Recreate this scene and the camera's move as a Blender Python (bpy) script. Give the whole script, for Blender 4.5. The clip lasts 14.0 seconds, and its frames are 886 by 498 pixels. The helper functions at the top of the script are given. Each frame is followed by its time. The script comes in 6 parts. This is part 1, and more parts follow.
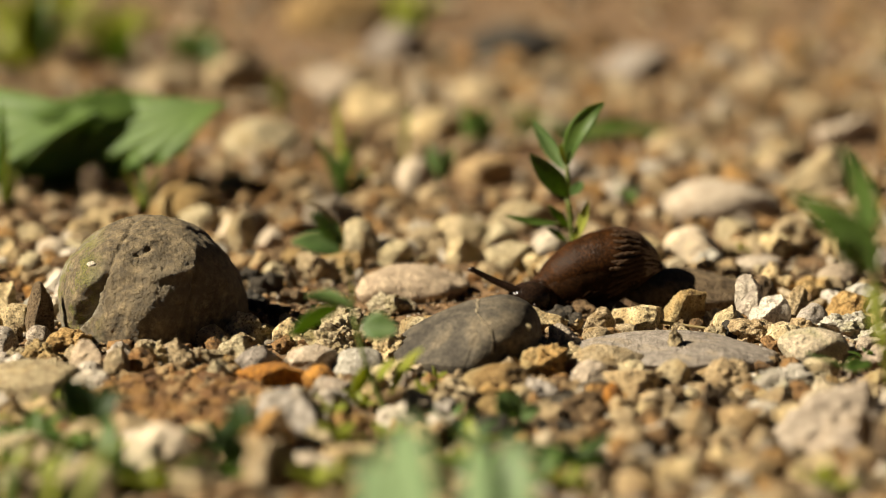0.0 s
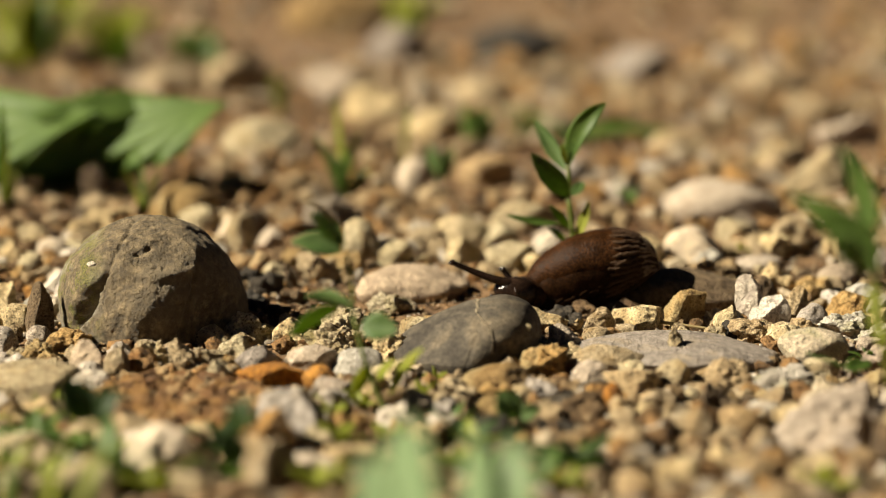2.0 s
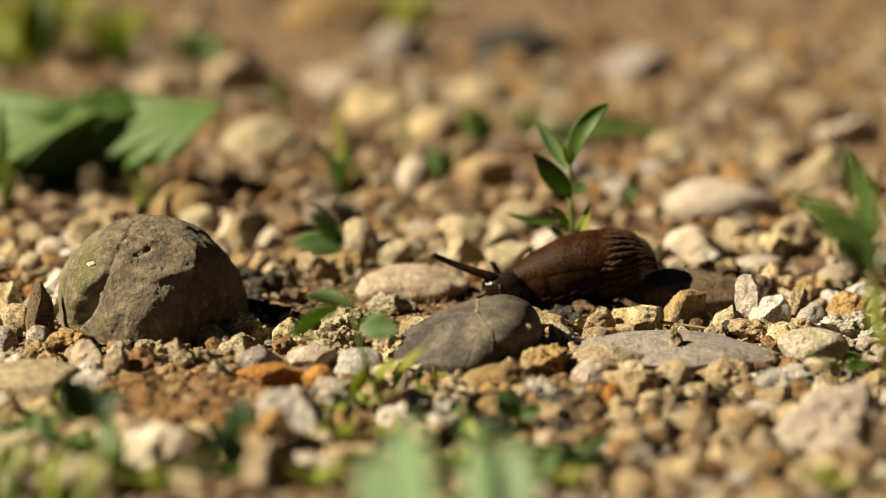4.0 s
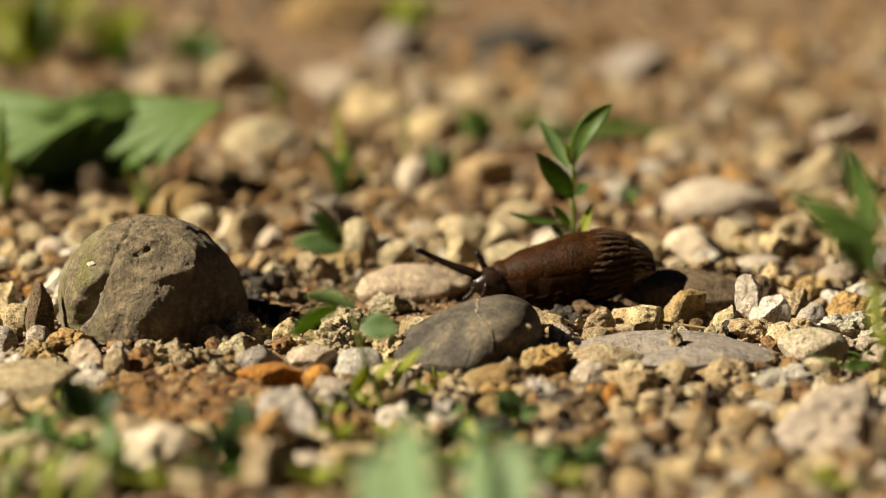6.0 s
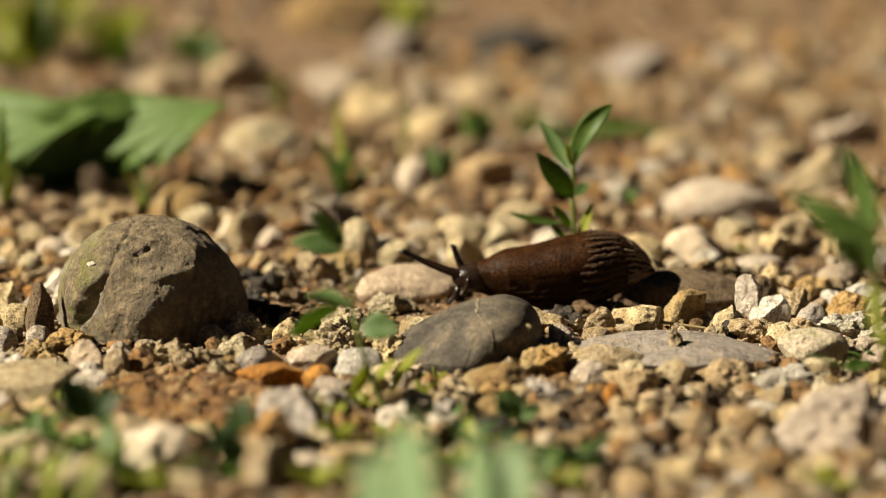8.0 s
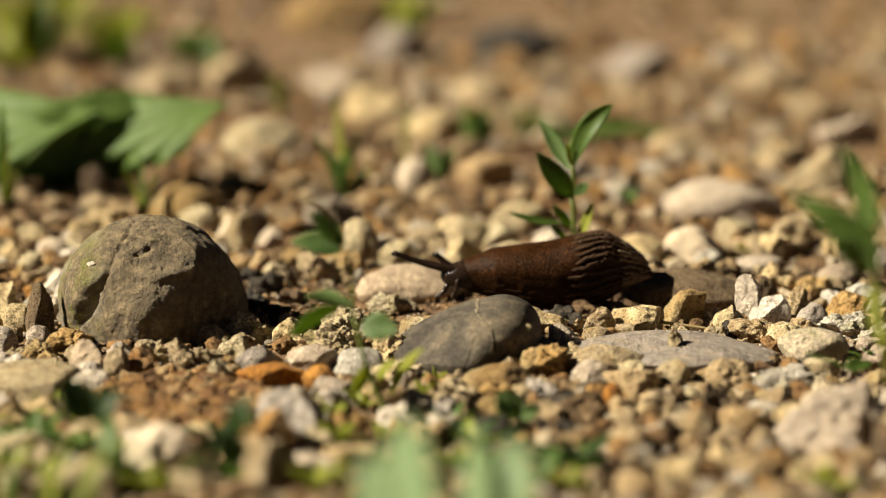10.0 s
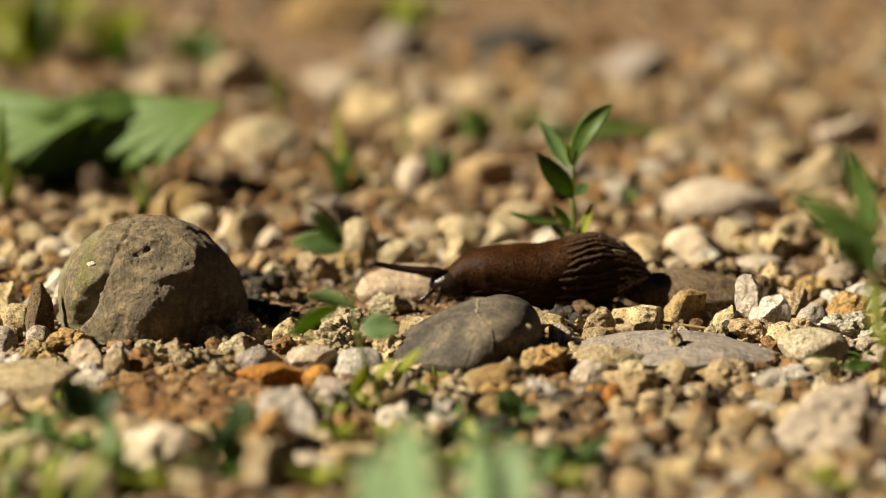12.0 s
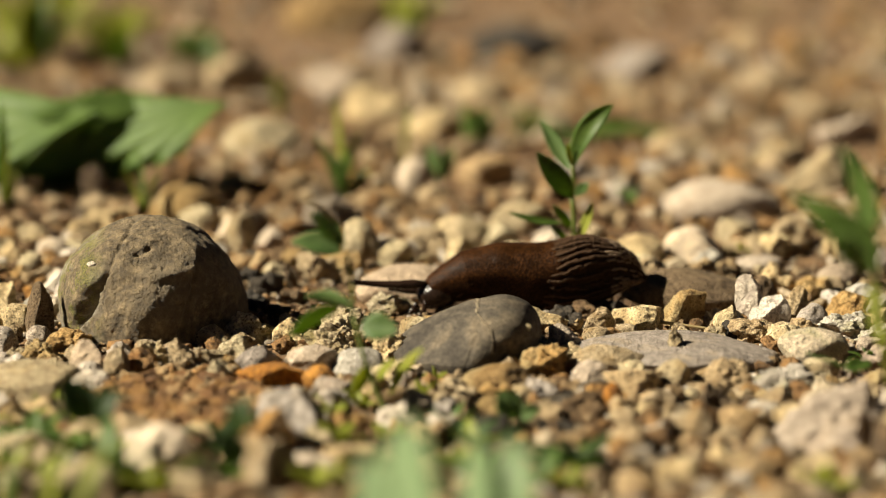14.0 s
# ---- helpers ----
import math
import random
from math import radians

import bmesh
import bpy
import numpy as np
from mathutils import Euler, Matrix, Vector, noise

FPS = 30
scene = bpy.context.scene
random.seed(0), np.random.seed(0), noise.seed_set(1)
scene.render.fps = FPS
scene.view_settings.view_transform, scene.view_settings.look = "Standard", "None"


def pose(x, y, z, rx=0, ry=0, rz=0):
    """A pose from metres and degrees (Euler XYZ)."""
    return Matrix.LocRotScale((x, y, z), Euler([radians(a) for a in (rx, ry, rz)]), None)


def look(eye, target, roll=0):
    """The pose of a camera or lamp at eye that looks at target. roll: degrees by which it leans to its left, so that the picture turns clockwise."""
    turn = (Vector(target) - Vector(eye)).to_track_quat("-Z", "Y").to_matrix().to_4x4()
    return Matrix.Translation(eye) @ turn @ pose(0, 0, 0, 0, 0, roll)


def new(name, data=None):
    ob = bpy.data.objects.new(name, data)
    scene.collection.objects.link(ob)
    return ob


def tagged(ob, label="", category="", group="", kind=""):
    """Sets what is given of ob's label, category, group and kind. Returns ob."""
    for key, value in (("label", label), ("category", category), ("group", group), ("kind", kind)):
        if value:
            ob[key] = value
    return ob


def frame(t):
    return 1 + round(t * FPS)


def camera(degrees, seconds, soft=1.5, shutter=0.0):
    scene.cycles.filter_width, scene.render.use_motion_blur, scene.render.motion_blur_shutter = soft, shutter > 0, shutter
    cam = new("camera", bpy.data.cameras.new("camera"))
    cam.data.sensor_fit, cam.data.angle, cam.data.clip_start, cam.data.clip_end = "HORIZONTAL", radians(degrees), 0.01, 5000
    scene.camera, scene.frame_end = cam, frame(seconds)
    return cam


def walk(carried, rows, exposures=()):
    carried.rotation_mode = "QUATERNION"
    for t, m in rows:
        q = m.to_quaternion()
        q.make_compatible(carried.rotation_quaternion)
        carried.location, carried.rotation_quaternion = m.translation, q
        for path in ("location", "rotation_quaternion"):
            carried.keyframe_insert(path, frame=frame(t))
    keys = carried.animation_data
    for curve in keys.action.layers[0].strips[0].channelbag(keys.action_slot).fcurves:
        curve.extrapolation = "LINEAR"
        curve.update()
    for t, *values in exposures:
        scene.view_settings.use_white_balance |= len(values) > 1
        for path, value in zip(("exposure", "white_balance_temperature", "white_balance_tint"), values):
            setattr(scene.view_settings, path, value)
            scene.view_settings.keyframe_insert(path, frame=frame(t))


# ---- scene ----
cam = camera(20.4, 14.0, soft=0.8)
cam.data.dof.use_dof = True
cam.data.dof.focus_distance = 0.782
cam.data.dof.aperture_fstop = 5.1
cam.data.dof.aperture_blades = 9
EYE = pose(0, -0.7925, 0.1912, 78.0, 0, 0)
walk(cam, [(0, EYE), (14.0, EYE)], exposures=[(0, 1.42), (14.0, 1.42)])

# ---- light: a clear sky and a sun standing to one side ----
SUN_ELEVATION, SUN_TURN = 38.0, -7.0
world = bpy.data.worlds.new("sky")
scene.world = world
world.use_nodes = True
wn = world.node_tree.nodes
sky = wn.new("ShaderNodeTexSky")
sky.sky_type = "NISHITA"
sky.sun_disc = False
sky.air_density, sky.dust_density, sky.ozone_density, sky.altitude = 0.22, 0.3, 0.5, 3000
sky.sun_elevation = radians(SUN_ELEVATION)
sky.sun_rotation = radians(270 + SUN_TURN)
wn["Background"].inputs["Strength"].default_value = 0.012
world.node_tree.links.new(sky.outputs["Color"], wn["Background"].inputs["Color"])
sun = new("sun", bpy.data.lights.new("sun", "SUN"))
sun.data.energy = 5.0
sun.data.angle = radians(0.53)
sun.data.color = (1.0, 0.90, 0.71)
se, st = radians(SUN_ELEVATION), radians(SUN_TURN)
sun.matrix_world = look((-2 * math.cos(se) * math.cos(st), 2 * math.cos(se) * math.sin(st), 2 * math.sin(se)), (0, 0, 0))


# ---- materials ----
def nodes_of(name):
    m = bpy.data.materials.new(name)
    m.use_nodes = True
    nt = m.node_tree
    return m, nt, nt.nodes["Principled BSDF"]


def node(nt, kind, **values):
    n = nt.nodes.new("ShaderNode" + kind)
    for key, value in values.items():
        n.inputs[key].default_value = value
    return n


def ramp(nt, fac, stops, interpolation="LINEAR"):
    n = nt.nodes.new("ShaderNodeValToRGB")
    n.color_ramp.interpolation = interpolation
    el = n.color_ramp.elements
    while len(el) < len(stops):
        el.new(0.5)
    for e, (p, c) in zip(el, stops):
        e.position, e.color = p, (*c, 1)
    nt.links.new(fac, n.inputs["Fac"])
    return n.outputs["Color"]


def grey(v):
    return (v, v, v)


def mixed(nt, fac, a, b, how="MIX"):
    n = nt.nodes.new("ShaderNodeMix")
    n.data_type, n.blend_type = "RGBA", how
    for value, i in ((fac, 0), (a, 6), (b, 7)):
        if hasattr(value, "is_linked"):
            nt.links.new(value, n.inputs[i])
        else:
            n.inputs[i].default_value = value if i == 0 else (*value, 1)
    return n.outputs[2]


def relief(nt, p, height, strength, distance, below=None):
    b = node(nt, "Bump", Strength=strength, Distance=distance)
    nt.links.new(height, b.inputs["Height"])
    if below:
        nt.links.new(below.outputs["Normal"], b.inputs["Normal"])
    nt.links.new(b.outputs["Normal"], p.inputs["Normal"])
    return b


def object_coords(nt, spread=0.0):
    """Coordinates in metres on the thing itself, shifted from thing to thing."""
    co = nt.nodes.new("ShaderNodeTexCoord").outputs["Object"]
    if not spread:
        return co
    info = nt.nodes.new("ShaderNodeObjectInfo")
    mul = nt.nodes.new("ShaderNodeMath")
    mul.operation = "MULTIPLY"
    mul.inputs[1].default_value = spread
    nt.links.new(info.outputs["Random"], mul.inputs[0])
    add = nt.nodes.new("ShaderNodeVectorMath")
    add.operation = "ADD"
    nt.links.new(co, add.inputs[0])
    nt.links.new(mul.outputs[0], add.inputs[1])
    return add.outputs[0]


def noise_fac(nt, co, scale, detail=4.0, rough=0.6, distort=0.0):
    n = node(nt, "TexNoise", Scale=scale, Detail=detail, Roughness=rough, Distortion=distort)
    nt.links.new(co, n.inputs["Vector"])
    return n.outputs["Fac"]


def stone_material(name, light, dark, stain, grain=1.0, rough=0.85, coarse=220.0, islands=None):
    """Stone: two mottled tones, stains, dust-light specks, and relief at two scales."""
    m, nt, p = nodes_of(name)
    co = object_coords(nt, 3.0)
    big = noise_fac(nt, co, coarse * 0.4, 3, 0.6, 0.6)
    fine = noise_fac(nt, co, coarse * 6, 5, 0.7)
    mid = noise_fac(nt, co, coarse * 1.6, 4, 0.65)
    base = ramp(nt, mid, [(0.36, tuple(v * 0.8 for v in dark)), (0.6, light)])
    if islands:
        geo = nt.nodes.new("ShaderNodeNewGeometry")
        tint = ramp(nt, geo.outputs["Random Per Island"], islands, "CONSTANT")
        base = mixed(nt, 1.0, tint, ramp(nt, mid, [(0.36, (0.55, 0.5, 0.44)), (0.62, (1.0, 1.0, 1.0))]), "MULTIPLY")
    else:
        info = nt.nodes.new("ShaderNodeObjectInfo")
        shade = ramp(nt, info.outputs["Random"], [(0, (0.66, 0.62, 0.60)), (0.3, (0.95, 0.97, 1.02)), (0.6, grey(1)), (0.8, (1.05, 0.94, 0.80)), (1, (1.15, 1.10, 1.02))])
        base = mixed(nt, 1.0, base, shade, "MULTIPLY")
    base = mixed(nt, ramp(nt, big, [(0.52, grey(0)), (0.68, grey(0.75))]), base, stain)
    base = mixed(nt, ramp(nt, fine, [(0.38, grey(0.8)), (0.52, grey(0))]), base, tuple(v * 0.45 for v in dark))
    if grain >= 1:
        # small weathered pits, drawn without relief: their shade painted as dark spots
        pits = node(nt, "TexVoronoi", Scale=coarse * 2.6)
        warp = nt.nodes.new("ShaderNodeMix")
        warp.data_type = "VECTOR"
        warp.inputs[0].default_value = 0.0012
        shove = node(nt, "TexNoise", Scale=coarse * 4, Detail=2.0)
        nt.links.new(co, shove.inputs["Vector"])
        nt.links.new(co, warp.inputs[4])
        nt.links.new(shove.outputs["Color"], warp.inputs[5])
        nt.links.new(warp.outputs[1], pits.inputs["Vector"])
        base = mixed(nt, 1.0, base, ramp(nt, pits.outputs["Distance"], [(0.10, (0.28, 0.24, 0.18)), (0.30, grey(1.0))]), "MULTIPLY")
    nt.links.new(base, p.inputs["Base Color"])
    p.inputs["Roughness"].default_value = rough
    p.inputs["Specular IOR Level"].default_value = 0.3
    b = relief(nt, p, mid, 0.9 * grain, 0.0046)
    relief(nt, p, fine, 0.9 * grain, 0.0018, b)
    return m


TONES = {
    "cream": stone_material("cream_limestone", (0.86, 0.72, 0.429), (0.60, 0.46, 0.257), (0.5, 0.34, 0.143)),
    "white": stone_material("white_limestone", (0.84, 0.74, 0.57), (0.64, 0.54, 0.429), (0.54, 0.42, 0.29), 0.8),
    "tan": stone_material("tan_limestone", (0.68, 0.53, 0.322), (0.46, 0.33, 0.172), (0.44, 0.28, 0.108)),
    "ochre": stone_material("ochre_stone", (0.62, 0.42, 0.172), (0.44, 0.27, 0.0902), (0.5, 0.4, 0.207)),
    "orange": stone_material("rusty_stone", (0.62, 0.29, 0.0483), (0.38, 0.155, 0.03), (0.46, 0.30, 0.0969)),
    "grey": stone_material("grey_stone", (0.50, 0.43, 0.354), (0.32, 0.27, 0.215), (0.42, 0.33, 0.225), 0.8),
    "clod": stone_material("reddish_soil_clod", (0.52, 0.29, 0.113), (0.32, 0.165, 0.059), (0.50, 0.33, 0.15), 1.2),
    "pink": stone_material("pinkish_stone", (0.56, 0.46, 0.342), (0.42, 0.33, 0.244), (0.34, 0.25, 0.162), 0.7),
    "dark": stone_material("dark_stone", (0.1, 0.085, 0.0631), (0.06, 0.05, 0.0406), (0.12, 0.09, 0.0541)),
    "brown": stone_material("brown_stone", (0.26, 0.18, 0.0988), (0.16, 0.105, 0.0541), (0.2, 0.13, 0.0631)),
    "olive": stone_material("mossy_limestone", (0.72, 0.61, 0.408), (0.50, 0.40, 0.225), (0.32, 0.27, 0.0859), 1.0),
    "pale": stone_material("pale_greenish_stone", (0.50, 0.45, 0.365), (0.35, 0.31, 0.237), (0.30, 0.27, 0.14), 0.6),
}
GRAVEL_TINTS = [(0.0, (0.50, 0.35, 0.18)), (0.13, (0.66, 0.51, 0.30)), (0.25, (0.42, 0.23, 0.08)), (0.37, (0.55, 0.30, 0.085)),
                (0.45, (0.22, 0.12, 0.045)), (0.58, (0.36, 0.31, 0.24)), (0.65, (0.58, 0.44, 0.25)), (0.78, (0.78, 0.65, 0.45)), (0.88, (0.86, 0.78, 0.64)), (0.95, (0.12, 0.08, 0.045))]
GRAVEL = stone_material("mixed_gravel", (0.5, 0.4, 0.3), (0.3, 0.2, 0.1), (0.34, 0.22, 0.11), islands=GRAVEL_TINTS)
CRUMB_TINTS = [(0.0, (0.46, 0.25, 0.09)), (0.22, (0.32, 0.155, 0.055)), (0.40, (0.58, 0.33, 0.12)), (0.56, (0.20, 0.095, 0.036)), (0.70, (0.66, 0.47, 0.24)), (0.88, (0.52, 0.28, 0.08))]
CRUMBS = stone_material("reddish_soil_crumbs", (0.5, 0.4, 0.3), (0.3, 0.18, 0.08), (0.30, 0.16, 0.06), islands=CRUMB_TINTS)


def soil_material():
    m, nt, p = nodes_of("crumbly_soil")
    co = object_coords(nt)
    mid = noise_fac(nt, co, 90, 5, 0.65)
    fine = noise_fac(nt, co, 700, 4, 0.7)
    base = ramp(nt, mid, [(0.3, (0.045, 0.024, 0.010)), (0.5, (0.15, 0.082, 0.032)), (0.72, (0.36, 0.21, 0.088))])
    base = mixed(nt, 0.8, base, ramp(nt, fine, [(0.3, grey(0.5)), (0.65, grey(1.15))]), "MULTIPLY")
    nt.links.new(base, p.inputs["Base Color"])
    p.inputs["Roughness"].default_value = 0.95
    b = relief(nt, p, mid, 0.8, 0.006)
    relief(nt, p, fine, 0.9, 0.0015, b)
    return m


def rock_material():
    """The boulder: brown-grey sandstone, pitted, with moss on one flank and pale mineral crust."""
    m, nt, p = nodes_of("weathered_boulder_stone")
    co = object_coords(nt)
    big = noise_fac(nt, co, 45, 4, 0.6, 0.8)
    mid = noise_fac(nt, co, 320, 5, 0.7)
    fine = noise_fac(nt, co, 1500, 4, 0.7)
    base = ramp(nt, mid, [(0.3, (0.040, 0.029, 0.015)), (0.5, (0.140, 0.101, 0.051)), (0.70, (0.33, 0.243, 0.128))])
    base = mixed(nt, ramp(nt, big, [(0.45, grey(0)), (0.62, grey(0.7))]), base, (0.140, 0.106, 0.060))
    sep = nt.nodes.new("ShaderNodeSeparateXYZ")
    nt.links.new(co, sep.inputs[0])
    flank = node(nt, "MapRange")
    for key, value in (("From Min", -0.011), ("From Max", -0.019), ("To Min", 0.0), ("To Max", 1.0)):
        flank.inputs[key].default_value = value
    nt.links.new(sep.outputs["X"], flank.inputs["Value"])
    moss = noise_fac(nt, co, 105, 8, 0.82, 0.3)
    patch = mixed(nt, 1.0, ramp(nt, moss, [(0.49, grey(0)), (0.54, grey(0.85))]), flank.outputs[0], "MULTIPLY")
    crust = mixed(nt, 1.0, ramp(nt, big, [(0.44, grey(0)), (0.56, grey(0.8))]), flank.outputs[0], "MULTIPLY")
    base = mixed(nt, crust, base, (0.34, 0.31, 0.25))
    base = mixed(nt, patch, base, mixed(nt, ramp(nt, fine, [(0.42, grey(0)), (0.6, grey(1))]), (0.075, 0.075, 0.012), (0.24, 0.22, 0.035)))
    nt.links.new(base, p.inputs["Base Color"])
    p.inputs["Roughness"].default_value = 0.8
    pits = node(nt, "TexVoronoi", Scale=520.0)
    nt.links.new(co, pits.inputs["Vector"])
    hole = ramp(nt, pits.outputs["Distance"], [(0.0, grey(0)), (0.45, grey(1))])
    b = relief(nt, p, hole, 0.5, 0.0012)
    b2 = relief(nt, p, mid, 0.8, 0.0028, b)
    relief(nt, p, fine, 0.9, 0.0012, b2)
    return m


def slate_material():
    """The split pebble: smooth dark grey with faint brown staining and a pale vein colour kept for its vein part."""
    m, nt, p = nodes_of("dark_grey_pebble")
    co = object_coords(nt)
    big = noise_fac(nt, co, 70, 4, 0.6, 0.5)
    fine = noise_fac(nt, co, 1300, 4, 0.7)
    base = ramp(nt, big, [(0.34, (0.040, 0.033, 0.025)), (0.5, (0.082, 0.068, 0.049)), (0.68, (0.17, 0.132, 0.084))])
    base = mixed(nt, 0.8, base, ramp(nt, noise_fac(nt, co, 420, 5, 0.7), [(0.36, grey(0.55)), (0.62, grey(1.25))]), "MULTIPLY")
    base = mixed(nt, 0.7, base, ramp(nt, fine, [(0.36, grey(0.5)), (0.62, grey(1.2))]), "MULTIPLY")
    nt.links.new(base, p.inputs["Base Color"])
    p.inputs["Roughness"].default_value = 0.75
    p.inputs["Specular IOR Level"].default_value = 0.2
    b = relief(nt, p, big, 0.3, 0.003)
    relief(nt, p, fine, 0.6, 0.0007, b)
    return m


def leaf_material(name, a, b, through_light, spots=None):
    m, nt, p = nodes_of(name)
    co = object_coords(nt, 2.0)
    mid = noise_fac(nt, co, 160, 4, 0.6)
    base = ramp(nt, mid, [(0.3, a), (0.7, b)])
    if spots:
        base = mixed(nt, ramp(nt, noise_fac(nt, co, 520, 3, 0.6), [(0.50, grey(0)), (0.58, grey(0.85))]), base, spots)
    nt.links.new(base, p.inputs["Base Color"])
    p.inputs["Roughness"].default_value = 0.5
    p.inputs["Specular IOR Level"].default_value = 0.3
    relief(nt, p, mid, 0.25, 0.0008)
    tr = nt.nodes.new("ShaderNodeBsdfTranslucent")
    tr.inputs["Color"].default_value = (*through_light, 1)
    mix = nt.nodes.new("ShaderNodeMixShader")
    mix.inputs[0].default_value = 0.52
    nt.links.new(p.outputs[0], mix.inputs[1])
    nt.links.new(tr.outputs[0], mix.inputs[2])
    nt.links.new(mix.outputs[0], nt.nodes["Material Output"].inputs["Surface"])
    return m


def skin_material(name, light, dark, rough, gloss, lump, depth, rest=True, cast=(0.0, 0.0, 0.0)):
    """Slug skin: moist packed granules, mottled at a larger scale; cast is a dull tint that comes and goes."""
    m, nt, p = nodes_of(name)
    if rest:
        at = nt.nodes.new("ShaderNodeAttribute")
        at.attribute_name = "rest"
        co = at.outputs["Vector"]
    else:
        co = object_coords(nt, 3.0)
    shove = node(nt, "TexNoise", Scale=lump * 0.6, Detail=2.0)
    nt.links.new(co, shove.inputs["Vector"])
    warp = nt.nodes.new("ShaderNodeMix")
    warp.data_type = "VECTOR"
    warp.inputs[0].default_value = 0.5 / lump
    nt.links.new(co, warp.inputs[4])
    nt.links.new(shove.outputs["Color"], warp.inputs[5])
    cells = node(nt, "TexVoronoi", Scale=lump)
    nt.links.new(warp.outputs[1], cells.inputs["Vector"])
    grain = cells.outputs["Distance"]
    patchy = noise_fac(nt, co, 190, 4, 0.6)
    base = ramp(nt, grain, [(0.12, light), (0.62, dark)])
    base = mixed(nt, 1.0, base, ramp(nt, patchy, [(0.34, grey(0.55)), (0.62, grey(1.2))]), "MULTIPLY")
    if sum(cast) > 0:
        base = mixed(nt, ramp(nt, noise_fac(nt, co, 420, 3, 0.6), [(0.40, grey(0)), (0.62, grey(0.7))]), base, cast)
    nt.links.new(base, p.inputs["Base Color"])
    nt.links.new(ramp(nt, patchy, [(0.3, grey(rough * 0.8)), (0.7, grey(min(1.0, rough * 1.25)))]), p.inputs["Roughness"])
    p.inputs["Specular IOR Level"].default_value = gloss
    relief(nt, p, ramp(nt, grain, [(0.0, grey(1)), (0.75, grey(0))]), 0.9, depth)
    return m


SOIL, ROCK, SLATE = soil_material(), rock_material(), slate_material()
VEIN = stone_material("pale_vein", (0.40, 0.33, 0.22), (0.28, 0.23, 0.15), (0.3, 0.24, 0.15))
LEAF = leaf_material("green_leaf", (0.055, 0.10, 0.018), (0.115, 0.18, 0.035), (0.24, 0.34, 0.045))
# leaf green darkened: shade is put into this colour
LEAF_DARK_SHADE = leaf_material("dark_green_leaf", (0.025, 0.05, 0.012), (0.05, 0.085, 0.02), (0.08, 0.13, 0.02))
LEAF_BLUE = leaf_material("bluish_green_leaf", (0.09, 0.155, 0.045), (0.15, 0.22, 0.07), (0.19, 0.29, 0.08))
LEAF_YELLOW = leaf_material("yellow_green_leaf", (0.19, 0.22, 0.028), (0.31, 0.32, 0.055), (0.42, 0.45, 0.06))
LEAF_PALE = leaf_material("pale_green_leaf", (0.100, 0.172, 0.034), (0.165, 0.245, 0.060), (0.20, 0.31, 0.060))
LEAF_FORE = leaf_material("pale_foreground_leaf", (0.17, 0.26, 0.10), (0.24, 0.34, 0.15), (0.24, 0.36, 0.12))
LEAF_SPOTTED = leaf_material("spotted_green_leaf", (0.05, 0.095, 0.014), (0.11, 0.17, 0.028), (0.16, 0.24, 0.03), (0.035, 0.022, 0.014))
STEM = leaf_material("green_stem", (0.14, 0.19, 0.04), (0.22, 0.24, 0.07), (0.22, 0.26, 0.05))
STRAW = leaf_material("dry_straw", (0.42, 0.32, 0.15), (0.56, 0.45, 0.24), (0.3, 0.22, 0.1))
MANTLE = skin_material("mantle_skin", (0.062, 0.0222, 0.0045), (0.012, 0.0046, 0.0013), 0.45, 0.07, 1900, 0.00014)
# the mantle skin made darker: the flank's shade put into its colour
FLANK_SHADED = skin_material("flank_skin", (0.036, 0.0140, 0.0038), (0.009, 0.0038, 0.0013), 0.5, 0.05, 1900, 0.00014)
UNDERSKIN = skin_material("groove_skin", (0.046, 0.0240, 0.0110), (0.020, 0.0102, 0.0048), 0.6, 0.05, 1300, 0.00015)
TUBERCLE = skin_material("tubercle_skin", (0.072, 0.036, 0.0155), (0.040, 0.0195, 0.0085), 0.55, 0.10, 2300, 0.00010, False, (0.095, 0.055, 0.028))
TAIL_TUBERCLE = skin_material("tail_tubercle_skin", (0.31, 0.215, 0.132), (0.18, 0.120, 0.072), 0.55, 0.12, 2300, 0.00010, False, (0.36, 0.27, 0.18))
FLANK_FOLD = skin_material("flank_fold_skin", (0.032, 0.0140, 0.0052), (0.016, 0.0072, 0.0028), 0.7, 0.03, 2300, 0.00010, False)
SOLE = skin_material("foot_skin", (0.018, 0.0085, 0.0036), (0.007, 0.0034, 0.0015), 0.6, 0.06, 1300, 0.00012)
FRINGE = skin_material("foot_fringe_skin", (0.36, 0.25, 0.15), (0.20, 0.13, 0.075), 0.55, 0.10, 2300, 0.00008, False)
NECK = skin_material("neck_skin", (0.040, 0.0175, 0.0070), (0.015, 0.0068, 0.0030), 0.40, 0.12, 1700, 0.00012, False)
HEAD = skin_material("head_skin", (0.026, 0.0145, 0.0085), (0.013, 0.0072, 0.0046), 0.22, 0.22, 1500, 0.00010, False)
EYE_SPOT = skin_material("eye_spot", (0.006, 0.005, 0.005), (0.004, 0.003, 0.003), 0.15, 0.5, 1100, 0.00002, False)


# ---- mesh helpers ----
def mesh_of(name, verts, faces, material, smooth=True):
    me = bpy.data.meshes.new(name)
    me.from_pydata([tuple(v) for v in verts], [], [tuple(f) for f in faces])
    me.materials.append(material)
    if smooth:
        me.polygons.foreach_set("use_smooth", [True] * len(me.polygons))
    me.update()
    return me


def part(name, verts, faces, material, parent, label="", at=(0, 0, 0)):
    ob = new(name, mesh_of(name, verts, faces, material))
    ob.parent = parent
    ob.location = at
    if label:
        tagged(ob, label)
    return ob


SPHERES = {}


